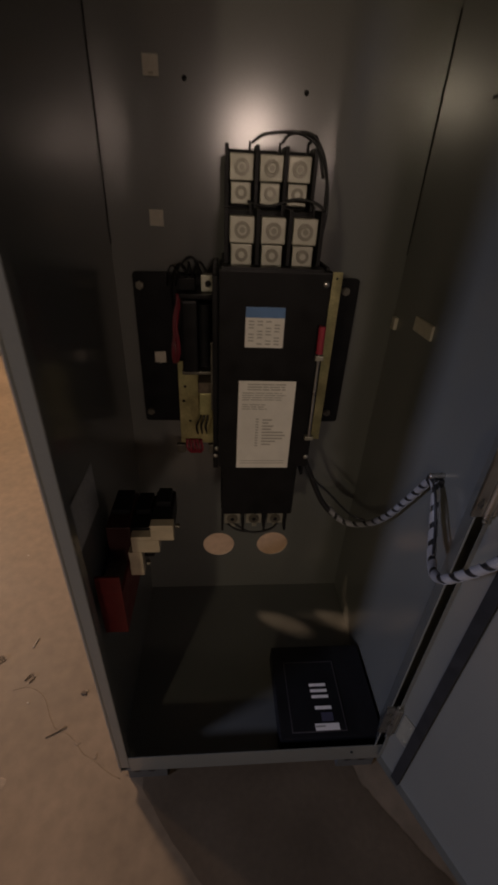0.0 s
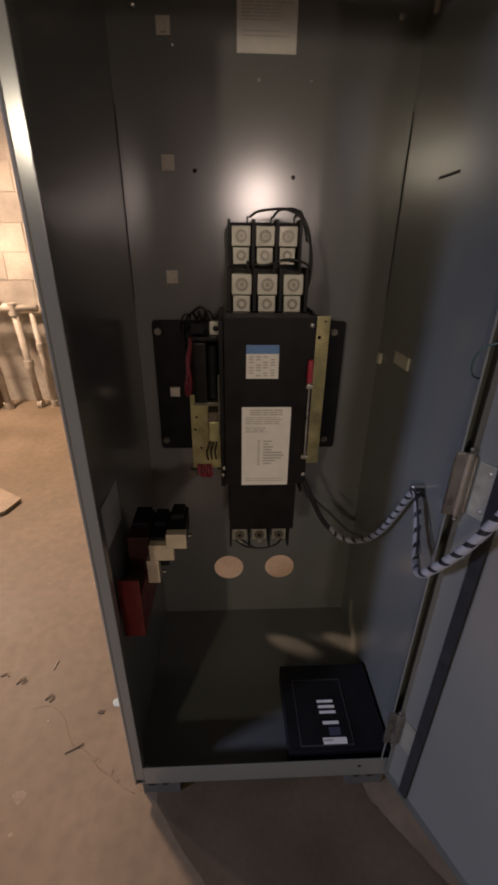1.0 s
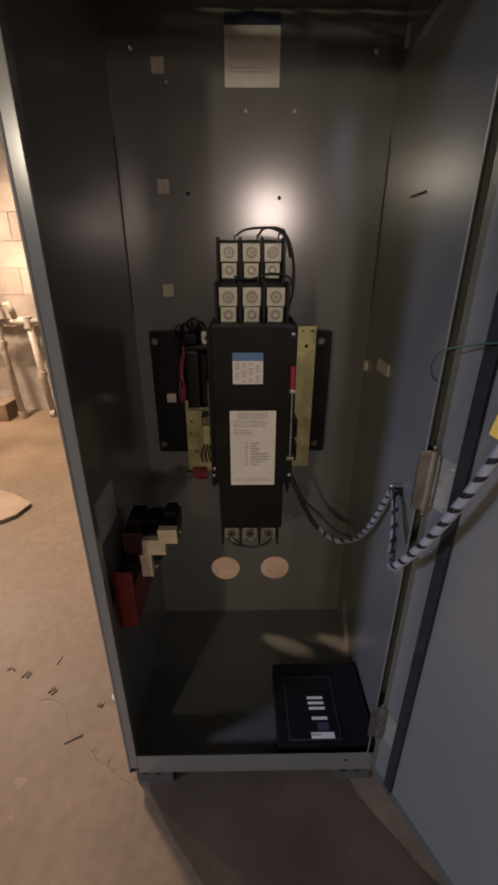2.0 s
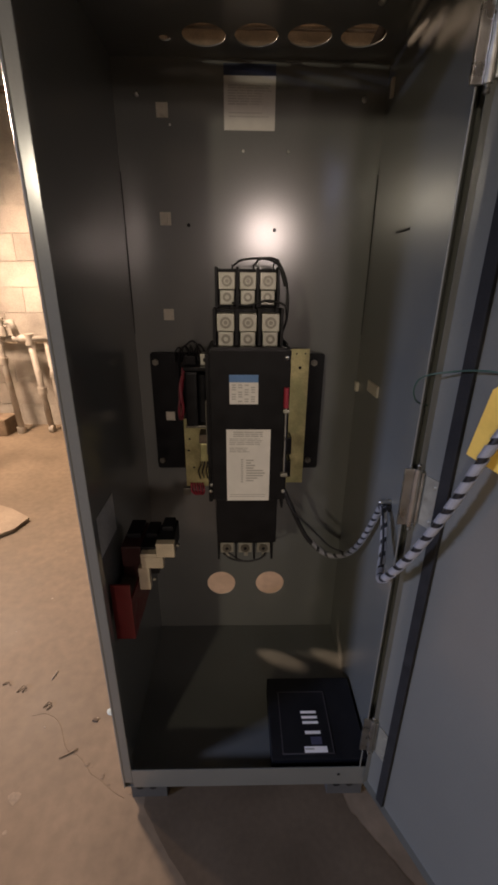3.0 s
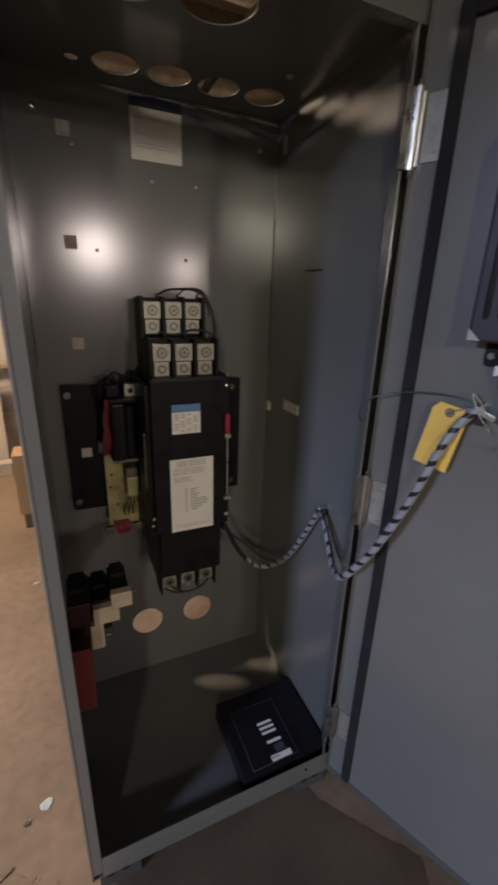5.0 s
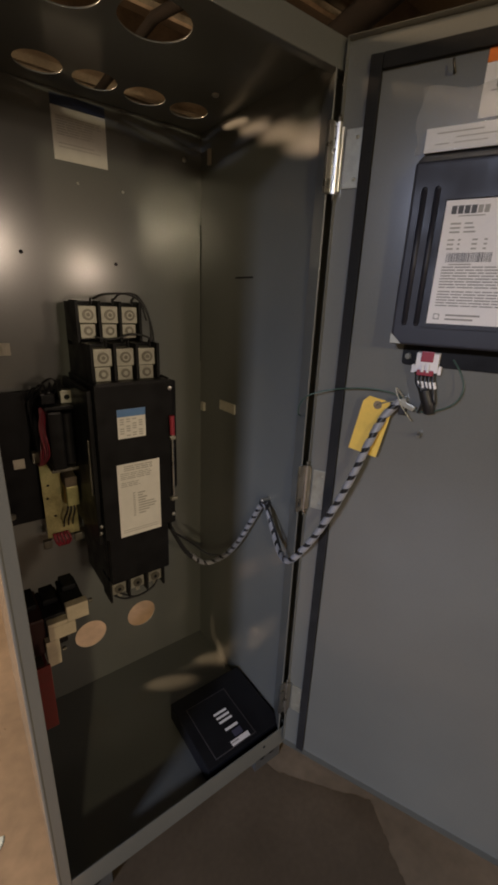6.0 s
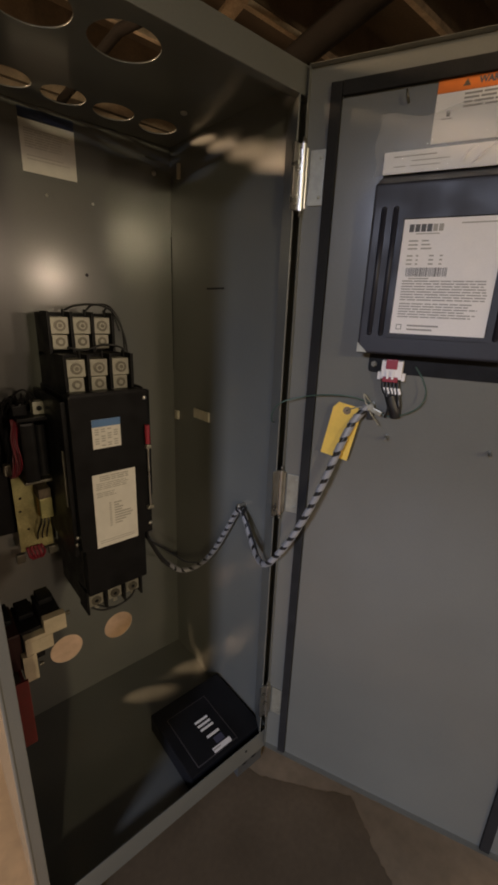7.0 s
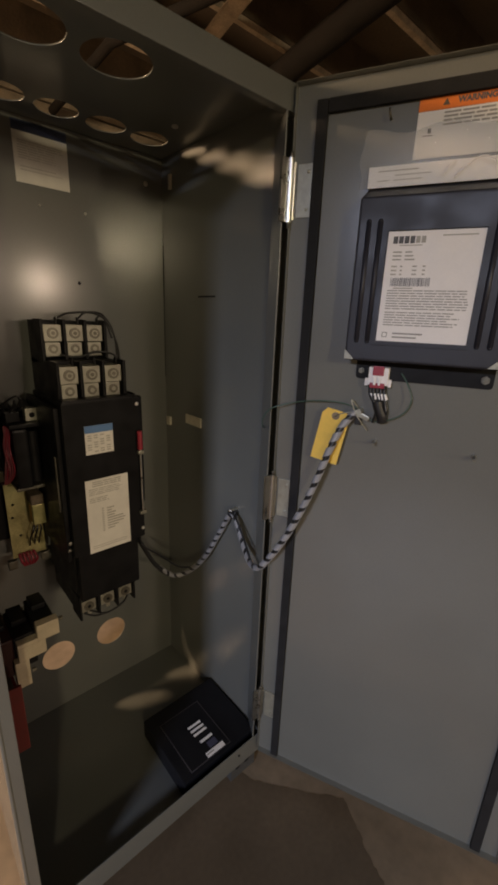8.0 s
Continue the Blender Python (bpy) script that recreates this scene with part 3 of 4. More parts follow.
# right side: plated frame, red handle on its rod
fr = sheet(rect(0.228, 0.288, 0.745, 1.186), [(0.262, 1.130, 0.005), (0.250, 1.172, 0.003), (0.276, 1.172, 0.003)], 0.004, face_y(0, 0.985, 0))
box(0.225, 0.2285, 0.93, 0.985, 0.745, 1.186, bm=fr)
part("side_frame", fr, YELLOWZINC, switch, "yellow zinc plated side frame")
part("spacer", box(0.2305, 0.280, 0.9855, 1.0115, 0.80, 1.10), BLACK, switch)
for z0, z1, y in ((0.795, 0.850, 0.95), (0.870, 0.925, 0.955)):
    part("contact_block", box(0.2055, 0.240, y - 0.03, 0.978, z0, z1, 0.003), BLACK, switch)
rodp = part("handle_rod", rod((0.1975, 0.747, 1.078), (0.1990, 0.747, 0.892), 0.0026), CHROME, switch)
part("grip", rod((0.1975, 0.747, 1.076), (0.1970, 0.747, 1.128), 0.0068), RED, rodp, "red rubber grip")
part("rod_clip", box(0.190, 0.2085, 0.743, 0.7545, 0.884, 0.893, 0.002), ALU, switch)
part("rod_clip", box(0.191, 0.2065, 0.743, 0.7545, 1.062, 1.072, 0.002), ALU, switch)
for z in (1.13, 1.155):
    part("contact", box(0.2038, 0.2225, 0.93, 0.96, z - 0.008, z + 0.008, 0.002), ALU, switch)
# left side: solenoid, plated frame, small transformer, control wires
part("side_frame", sheet(rect(-0.096, -0.0085, 0.732, 0.968), [(-0.08, 0.90, 0.004), (-0.085, 0.86, 0.004), (-0.07, 0.80, 0.004), (-0.05, 0.76, 0.003)], 0.004, face_y(0, 0.985, 0)), YELLOWZINC, switch, "yellow zinc plated side frame")
part("spacer", box(-0.090, -0.030, 0.9855, 1.0115, 0.79, 0.96), BLACK, switch)
coil = part("solenoid", box(-0.075, -0.040, 0.890, 0.985, 0.975, 1.135, 0.006), BLACK, switch, "black solenoid coil")
part("core", rod((-0.025, 0.915, 0.985), (-0.025, 0.915, 1.125), 0.0145), BLACK, coil)
part("coil_frame", box(-0.078, -0.0065, 0.900, 0.985, 1.136, 1.146, 0.002), BLACK, coil)
part("coil_frame", box(-0.078, -0.0105, 0.900, 0.985, 0.966, 0.974, 0.002), ALUDARK, coil)
ylug = part("terminal", box(-0.032, -0.002, 0.925, 0.955, 1.147, 1.180, 0.002), ALU, switch, "plated terminal")
part("hole", rod((-0.017, 0.926, 1.163), (-0.017, 0.9235, 1.163), 0.007), BLACK, ylug)
part("terminal", box(-0.078, -0.045, 0.930, 0.960, 1.147, 1.172, 0.002), BLACK, switch)
for k, pts in enumerate((((-0.06, 0.94, 1.18), (-0.075, 0.93, 1.20), (-0.095, 0.95, 1.17), (-0.100, 0.98, 1.10), (-0.095, 0.985, 0.99)),
                         ((-0.05, 0.94, 1.18), (-0.035, 0.93, 1.205), (-0.02, 0.94, 1.185)),
                         ((-0.03, 0.93, 1.18), (-0.05, 0.92, 1.215), (-0.085, 0.94, 1.19)))):
    part("wire", tube(pts, 0.0026), WIRE, switch)
for k in range(6):
    part("wire", tube(((-0.070 - 0.003 * k, 0.93, 1.14), (-0.084 - 0.003 * (k % 4), 0.895 + 0.006 * k, 1.09), (-0.080 - 0.0035 * k, 0.890 + 0.007 * (k % 3), 1.03), (-0.090 - 0.002 * k, 0.93, 0.985), (-0.100, 0.98, 0.972)), 0.0018), PINKRED if k % 2 else RED, switch, "red control wire")
for k in range(4):
    part("wire", tube(((-0.075 + 0.012 * k, 0.94, 1.175), (-0.088 + 0.016 * k, 0.915, 1.198 + 0.004 * k), (-0.100 + 0.020 * k, 0.925, 1.186), (-0.108 + 0.018 * k, 0.965, 1.150)), 0.0020), WIRE, switch)
part("connector", box(-0.108, -0.092, 0.975, 1.0, 0.975, 1.005, 0.002), TAPE, switch)
tr = part("transformer", box(-0.042, -0.0105, 0.930, 0.980, 0.845, 0.905, 0.003), YELLOWZINC, switch, "small transformer with a copper winding")
part("winding", rod((-0.026, 0.955, 0.850), (-0.026, 0.955, 0.900), 0.019), COPPER, tr)
part("winding_cover", box(-0.044, -0.012, 0.928, 0.982, 0.906, 0.935, 0.003), DEBRIS, tr)
for k in range(3):
    part("wire", tube(((-0.050 + 0.012 * k, 0.975, 0.765), (-0.052 + 0.012 * k, 0.95, 0.800), (-0.043 + 0.010 * k, 0.945, 0.825), (-0.035 + 0.006 * k, 0.955, 0.848)), 0.0022), WIRE, switch)
rc = bmesh.new()
for k in range(5):
    tube(((-0.080 + 0.009 * k, 0.978, 0.745), (-0.078 + 0.010 * k, 0.968, 0.722), (-0.068 + 0.006 * k, 0.975, 0.704)), 0.0040, rc)
part("wire", rc, RED, switch, "red wire ends")
for x in (-0.098, -0.010):
    part("spade", box(x - 0.012, x + 0.012, 0.985, 1.0, 0.695, 0.722, 0.003), SCREWFACE, switch)

# ---- neutral bar on the left sheet ----
neutral = thing("neutral_bar", (-0.2, 0.62, 0.53), "stepped dark lugs with a tan bus on a red insulating board", "terminal bar")
for x0, x1, z0, z1 in ((-0.130, -0.084, 0.718, 0.758), (-0.171, -0.1145, 0.684, 0.7175), (-0.171, -0.1305, 0.7178, 0.728), (-0.180, -0.152, 0.616, 0.6836)):
    part("bus_step", box(x0, x1, 0.620, 0.640, z0, z1, 0.0012), TAN, neutral, "tan bus step")
for x0, x1, y1, z0, z1 in ((-0.130, -0.088, 0.735, 0.700, 0.756), (-0.1745, -0.1305, 0.745, 0.650, 0.735), (-0.225, -0.175, 0.755, 0.640, 0.735)):
    b = box(x0, x1, 0.6405, y1, z0, z1, 0.004)
    lugb = part("lug_block", b, DARKRED if x1 < -0.17 else BLACK, neutral)
    part("step", box(x0 + 0.006, x1 - 0.006, 0.68, y1 - 0.006, z1 + 0.0002, z1 + 0.014, 0.004), BLACK, lugb)
for x, z in ((-0.080, 0.746), (-0.147, 0.640)):
    part("screw", rod((x, 0.632, z), (x + 0.008, 0.632, z), 0.005), ALUDARK, neutral)
part("board", box(-0.2315, -0.184, 0.550, 0.5555, 0.520, 0.690, 0.001), GLASTIC, neutral, "red insulating board")
part("board", box(-0.1895, -0.184, 0.5557, 0.740, 0.520, 0.639, 0.001), GLASTIC, neutral, "red insulating board")
part("bracket", box(-0.2315, -0.190, 0.557, 0.745, 0.560, 0.639, 0.002), DEBRIS, neutral)

# ---- controller on the door ----
ctl = thing("controller", on_door(0.305, 0.0, 1.50), "slate grey plastic control module screwed to the cabinet door", "control module")
U0, U1, C0, C1, CF = 0.162, 0.449, 1.352, 1.682, -0.052
shell = bmesh.new()
bmesh.ops.create_cube(shell, size=1)
shell.transform(Matrix.Translation(((U0 + U1) / 2, (CF + 0.008) / 2, (C0 + C1) / 2)) @ Matrix.Diagonal((U1 - U0, 0.008 - CF, C1 - C0, 1)))
for v in shell.verts:
    if v.co.y < -0.02:
        v.co.z -= 0.028 if v.co.z > 1.5 else 0.0
bmesh.ops.bevel(shell, geom=shell.edges[:], offset=0.005, segments=3, profile=0.6, affect="EDGES")
body = part("body", shell, PLASTIC, ctl, m=DOOR)
part("mounting_plate", sheet(rounded(0.180, 0.452, 1.308, 1.69, 0.008), [], 0.0035, face_y(0, 0.0118, 0)), BLACK, ctl, m=DOOR)
for u, br in ((0.192, 0.0065), (0.436, 0.0085)):
    b = rod((u, 0.008, 1.326), (u, 0.002, 1.326), br, seg=6)
    rod((u, 0.002, 1.326), (u, -0.004, 1.326), 0.0045, b)
    part("bolt", b, SCREWFACE, ctl, m=DOOR)
for u in (0.183, 0.2045, 0.404, 0.426):
    rib = rod((u, CF + 0.0015, 1.392), (u, CF + 0.0015, 1.612), 0.0052, seg=20)
    ball((u, CF + 0.0015, 1.392), 0.0052, rib)
    ball((u, CF + 0.0015, 1.612), 0.0052, rib)
    for f in rib.faces:
        f.smooth = len(f.verts) == 4
    part("rib", rib, PLASTIC, body, m=DOOR)
part("label_frame", sheet(rect(0.214, 0.392, 1.386, 1.602), [rect(0.2205, 0.3875, 1.3925, 1.5945)], 0.004, face_y(0, CF - 0.0003, 0)), PLASTIC, body, m=DOOR)
for u, s in ((U0 + 0.006, 1), (U1 - 0.006, -1)):
    tri = bmesh.new()
    a = [tri.verts.new(p) for p in ((u - s * 0.006, CF - 0.001, C0 + 0.002), (u + s * 0.014, CF - 0.001, C0 + 0.002), (u - s * 0.006, CF - 0.001, C0 + 0.021))]
    f = tri.faces.new(a)
    ext = bmesh.ops.extrude_face_region(tri, geom=[f])
    bmesh.ops.translate(tri, vec=(0, 0.006, 0), verts=[v for v in ext["geom"] if isinstance(v, bmesh.types.BMVert)])
    part("corner_clip", tri, ALU, ctl, "bright metal corner clip", m=DOOR)
rl = part("rating_label", box(0.222, 0.386, CF - 0.0018, CF - 0.0004, 1.394, 1.593), WHITE, ctl, "white printed rating label", m=DOOR)
RL = door_face(0.222, CF - 0.0019, 1.394)
for k in range(4):
    bars([(0.010 + 0.0100 * k, 0.0182 + 0.0100 * k, 0.178, 0.1905)], RL, INK, rl, "maker_mark")
for k in range(2):
    bars([(0.050 + 0.0095 * k, 0.0575 + 0.0095 * k, 0.1785, 0.190)], RL, INKGREY, rl, "maker_mark")
rows = [(0.012, 0.028, 0.162 - 0.0065 * k, 0.1645 - 0.0065 * k) for k in range(3)] + [(0.034, 0.034 + 0.012 + 0.003 * k, 0.162 - 0.0065 * k, 0.1645 - 0.0065 * k) for k in range(3)]
rows += [(a, a + w, 0.137 - 0.007 * k, 0.1395 - 0.007 * k) for k in range(3) for a, w in ((0.012, 0.010), (0.028, 0.004), (0.050, 0.008), (0.068, 0.005))]
rows += [(0.095, 0.152, 0.189, 0.191), (0.020, 0.055, 0.0985, 0.1005), (0.022, 0.062, 0.174, 0.1755)]
bars(rows, RL, INKGREY, rl)
bars(text_block(0.010, 0.156, 0.058, 0.096, 0.0047, 0.42, 11, 0.06) + text_block(0.010, 0.146, 0.027, 0.056, 0.0047, 0.42, 12, 0.18), RL, INKMID, rl)
bars([(0.030, 0.085, 0.014, 0.017), (0.030, 0.075, 0.007, 0.010), (0.010, 0.020, 0.0075, 0.009), (0.010, 0.0115, 0.009, 0.016), (0.0185, 0.020, 0.009, 0.016), (0.010, 0.020, 0.016, 0.0175)], RL, INKMID, rl)
rnd, x, code = random.Random(4), 0.014, []
while x < 0.083:
    w = rnd.choice((0.0007, 0.0012, 0.0018))
    code.append((x, x + w, 0.103, 0.118))
    x += w + rnd.choice((0.0007, 0.0012, 0.0016))
bars(code, RL, INK, rl, "barcode")
for z in (1.655, 1.588, 1.522):
    part("side_screw", ball((U0 - 0.0008, -0.018, z), 0.0028, squash=(0.6, 1, 1)), CHROME, ctl, m=DOOR)
# plug and its lead
plug = part("plug", box(0.211, 0.253, -0.016, 0.008, 1.299, 1.337, 0.002), WHITE, ctl, "white and red wiring plug", m=DOOR)
part("latch", box(0.220, 0.243, -0.020, -0.0163, 1.320, 1.340, 0.0015), RED, plug, m=DOOR)
part("latch", box(0.216, 0.247, -0.019, -0.0163, 1.293, 1.304, 0.0015), RED, plug, m=DOOR)
for u in (0.2075, 0.2565):
    part("tab", box(u - 0.0032, u + 0.0032, -0.012, 0.0, 1.296, 1.312, 0.001), WHITE, plug, m=DOOR)
for u in (0.226, 0.236):
    part("tab", box(u - 0.0025, u + 0.0025, -0.024, -0.0195, 1.300, 1.316, 0.001), WHITE, plug, m=DOOR)
for k in range(5):
    u = 0.217 + 0.0072 * k
    part("wire", tube(((u, -0.006, 1.299), (u + 0.003, -0.012, 1.278), (0.234 + 0.005 * k, -0.014 + 0.002 * (k % 2), 1.256), (0.241 + 0.004 * k, -0.014 + 0.003 * (k % 2), 1.240), (0.252, -0.008 + 0.003 * k, 1.226)), 0.0043), WIRE, ctl, m=DOOR)
    part("wire_marker", rod((u + 0.0035, -0.012, 1.280), (u + 0.0085, -0.013, 1.268), 0.0041), WHITE, ctl, m=DOOR)
part("wire", tube(((0.222, -0.006, 1.299), (0.227, -0.016, 1.272), (0.236, -0.018, 1.245), (0.234, -0.016, 1.225), (0.231, -0.012, 1.216)), 0.0026), WIRE, ctl, m=DOOR)

part("wire_sleeve", tube(((0.236, -0.013, 1.264), (0.243, -0.013, 1.245), (0.249, -0.012, 1.232), (0.252, -0.009, 1.219)), 0.0115, seg=12), WIRE, ctl, "black sleeve over the plug wires", m=DOOR)

# ---- notices on the door ----
warn = thing("warning_label", on_door(0.32, 0.0118, 1.78), "white warning label with an orange heading, stuck to the door", "label")
part("sheet", box(0.240, 0.425, 0.0108, 0.0117, 1.728, 1.8035), WHITE, warn, m=DOOR)
part("heading", box(0.240, 0.425, 0.0106, 0.0117, 1.804, 1.828), ORANGE, warn, "orange heading", m=DOOR)
words("WARNING", 0.0128, door_face(0.305, 0.0105, 1.8115), INK, warn, bold=0.0006)
tri = bmesh.new()
tri.faces.new([tri.verts.new(p) for p in ((0.280, 0.0104, 1.810), (0.292, 0.0104, 1.810), (0.286, 0.0104, 1.8205))])
part("triangle", tri, DEBRIS, warn, m=DOOR)
bars(text_block(0.045, 0.170, 0.045, 0.072, 0.0062, 0.48, 21, 0.2), door_face(0.240, 0.0107, 1.728), INKMID, warn)
bars([(0.020, 0.026, 0.040, 0.048), (0.012, 0.030, 0.036, 0.0375)], door_face(0.240, 0.0107, 1.728), INK, warn)

bag = thing("document_bag", on_door(0.3, 0.008, 1.68), "clear plastic bag with folded papers, hung behind the control module", "document bag")
film_bm = bmesh.new()
rnd = random.Random(9)
cols, rws = 26, 10
for y_off in (0.0045, -0.006):
    grid = []
    for j in range(rws + 1):
        row = []
        for i in range(cols + 1):
            u = 0.146 + (0.455 - 0.146) * i / cols + 0.004 * math.sin(j * 0.9) * (i == 0)
            z = 1.681 + (1.776 - 1.681) * j / rws + 0.006 * math.sin(i * 0.55 + 1) * (j == rws)
            n = noise.noise(Vector((u * 38, z * 46, y_off * 300)))
            edge = min(i, cols - i, j + 2, rws - j) > 0
            row.append(film_bm.verts.new((u, y_off - 0.0065 * n if edge else -0.001, z)))
        grid.append(row)
    for j in range(rws):
        for i in range(cols):
            f = film_bm.faces.new((grid[j][i], grid[j][i + 1], grid[j + 1][i + 1], grid[j + 1][i]))
            f.smooth = True
sheath = part("bag", film_bm, FILM, bag, "clear plastic film", m=DOOR)
sheath.visible_shadow = False
pp = part("paper", box(0.163, 0.450, -0.0012, 0.0012, 1.682, 1.7185, 0.0003), WHITE, bag, "folded white paper", m=DOOR)
bars([(0.018, 0.092, 0.0265, 0.0285), (0.050, 0.115, 0.0185, 0.020), (0.018, 0.040, 0.0105, 0.012), (0.048, 0.100, 0.0105, 0.0118)], door_face(0.163, -0.0014, 1.682), INKGREY, pp)

part("crease", tube([DOOR @ Vector(p) for p in ((0.318, -0.011, 1.686), (0.338, -0.013, 1.706), (0.360, -0.014, 1.716), (0.382, -0.013, 1.708), (0.400, -0.011, 1.688))], 0.0009, seg=6), WHITE, bag, "pale fold of the film")
part("crease", tube([DOOR @ Vector(p) for p in ((0.300, -0.011, 1.692), (0.308, -0.013, 1.705), (0.318, -0.012, 1.713))], 0.0009, seg=6), WHITE, bag, "pale fold of the film")

# ---- tag, clamp and wiring harness ----
tag = thing("hang_tag", on_door(0.19, -0.02, 1.236), "yellow card tag hanging from the wiring clamp", "tag")
TAG = door_face(0.152, -0.015, 1.234) @ Matrix.Rotation(radians(-10), 4, "Z")
part("card", sheet([(-0.022, 0), (0.022, 0), (0.032, -0.014), (0.032, -0.128), (-0.032, -0.128), (-0.032, -0.014)], [(0.0, -0.014, 0.0055)], 0.0006, TAG), TAGYELLOW, tag)
part("eyelet", sheet([(0.009 * math.cos(a), -0.014 + 0.009 * math.sin(a)) for a in (2 * math.pi * k / 20 for k in range(20))], [(0, -0.014, 0.0022)], 0.0006, TAG @ Matrix.Translation((0, 0, 0.0007))), SCRAP, tag)
part("tie", tube([TAG @ Vector(p) for p in ((0.0, -0.014, 0.002), (0.012, -0.004, 0.004), (0.028, 0.004, 0.004), (0.045, 0.004, 0.0))], 0.0012), ALU, tag)

harness = thing("wiring_harness", (0.385, 0.465, 0.70), "black wires in grey spiral wrap between switch and door", "wiring harness")
clampP = on_door(0.192, -0.012, 1.234)
LINE = [(0.205, 0.875, 0.800), (0.235, 0.860, 0.735), (0.290, 0.852, 0.620), (0.355, 0.847, 0.556), (0.405, 0.815, 0.575), (0.428, 0.760, 0.650), (0.436, 0.695, 0.765), (0.436, 0.645, 0.850),
        (0.434, 0.620, 0.852), (0.425, 0.575, 0.798), (0.405, 0.520, 0.766), (0.385, 0.467, 0.776), (0.386, 0.430, 0.815), (0.404, 0.380, 0.910), (0.430, 0.340, 1.030), (0.453, 0.312, 1.145), (0.474, 0.300, 1.200), tuple(clampP)]
part("cable_core", tube(LINE, 0.0070, seg=10, steps=12), WIRE, harness)
part("spiral_wrap", wrap(LINE[2:], 0.0075, 0.0235, 0.0360), WRAP, harness, "grey plastic spiral wrap")
for pts in (((0.205, 0.868, 0.80), (0.24, 0.85, 0.72), (0.30, 0.84, 0.66), (0.36, 0.83, 0.60), (0.405, 0.82, 0.582)), ((0.434, 0.640, 0.862), (0.425, 0.60, 0.850), (0.415, 0.55, 0.805), (0.400, 0.51, 0.778))):
    part("wire", tube(pts, 0.003), WIRE, harness)
clip = rod((XR - S - 0.0005, 0.637, 0.868), (0.432, 0.637, 0.868), 0.006)
ball((0.430, 0.637, 0.868), 0.0065, clip)
part("clip", clip, CHROME, harness)
part("clip", box(0.428, XR - S - 0.0008, 0.626, 0.650, 0.845, 0.862, 0.003), WIRE, harness)
# clamp on the door, with the green bonding wires
cl = box(0.186, 0.226, -0.016, -0.010, 1.229, 1.240, 0.002, m=Matrix.Translation((0.19, 0, 1.235)) @ Matrix.Rotation(radians(22), 4, "Y") @ Matrix.Translation((-0.19, 0, -1.235)))
rod((0.200, 0.0115, 1.236), (0.200, -0.018, 1.236), 0.006, cl)
part("clamp", cl, ALU, harness, "plated clamp", m=DOOR)
part("clamp_pad", box(0.192, 0.206, -0.012, 0.008, 1.205, 1.228, 0.003), WIRE, harness, m=DOOR)
D = on_door
part("bond_wire", tube((D(0.203, -0.006, 1.240), D(0.160, -0.016, 1.252), D(0.110, -0.020, 1.252), D(0.050, -0.012, 1.240), (0.402, 0.455, 1.222), (0.398, 0.480, 1.195), (0.415, 0.50, 1.165), (0.448, 0.52, 1.15)), 0.0016), GREENWIRE, harness, "thin green bonding wire")
part("bond_wire", tube((D(0.203, -0.006, 1.232), D(0.235, -0.010, 1.218), D(0.270, -0.014, 1.228), D(0.297, -0.014, 1.248), D(0.305, -0.012, 1.276), D(0.293, -0.008, 1.306), D(0.277, 0.0, 1.327)), 0.0016), GREENWIRE, harness, "thin green bonding wire")
part("bond_wire", tube((D(0.203, -0.012, 1.238), D(0.182, -0.018, 1.262), D(0.196, -0.020, 1.230), D(0.222, -0.016, 1.196)), 0.0012), ALU, harness, "thin bare wire")

# ---- carton on the cabinet's bottom ----
carton = thing("black_carton", (0.31, 0.62, ZB + S), "low black carton with small white labels, lying in the cabinet bottom", "carton")
part("body", box(0.172, 0.446, 0.497, 0.752, ZB + S, 0.118, 0.004), BOXBLACK, carton)
CT = Matrix.Translation((0, 0, 0.1182))
part("flap", sheet(rect(0.205, 0.352, 0.512, 0.70), [], 0.0015, CT), BOXBLACK, carton)
part("flap_edge", sheet(rect(0.204, 0.353, 0.511, 0.701), [rect(0.2065, 0.3505, 0.5135, 0.6985)], 0.0018, CT), mat("dark_edge", (0.05, 0.045, 0.05), 0.5), carton)
CT = Matrix.Translation((0, 0, 0.1199))
for row in ((0.270, 0.318, 0.628, 0.636), (0.271, 0.319, 0.612, 0.620), (0.272, 0.320, 0.596, 0.604), (0.276, 0.322, 0.566, 0.575)):
    bars([row], CT, WHITE, carton, "printed_bar")
bars([(0.290, 0.322, 0.536, 0.558)], CT, mat("violet_ink", (0.06, 0.06, 0.10), 0.5), carton, "printed_patch")
st = bars([(0.268, 0.334, 0.514, 0.531)], CT, WHITE, carton, "sticker")
bars([(0.270, 0.296, 0.522, 0.526)], Matrix.Translation((0, 0, 0.1203)), INKGREY, st)

# ---- along the block wall ----
def pipe(name, runs, r, label, joints=()):
    p = thing(name, runs[0][0], label, "pipe", "wall pipes")
    for pts in runs:
        part("pipe_run", tube(pts, r, seg=12, steps=0), PIPEWHITE, p)
    for at, d in joints:
        a = Vector(at)
        part("fitting", rod(a - Vector(d), a + Vector(d), r * 1.45), PIPEWHITE, p)
    return p


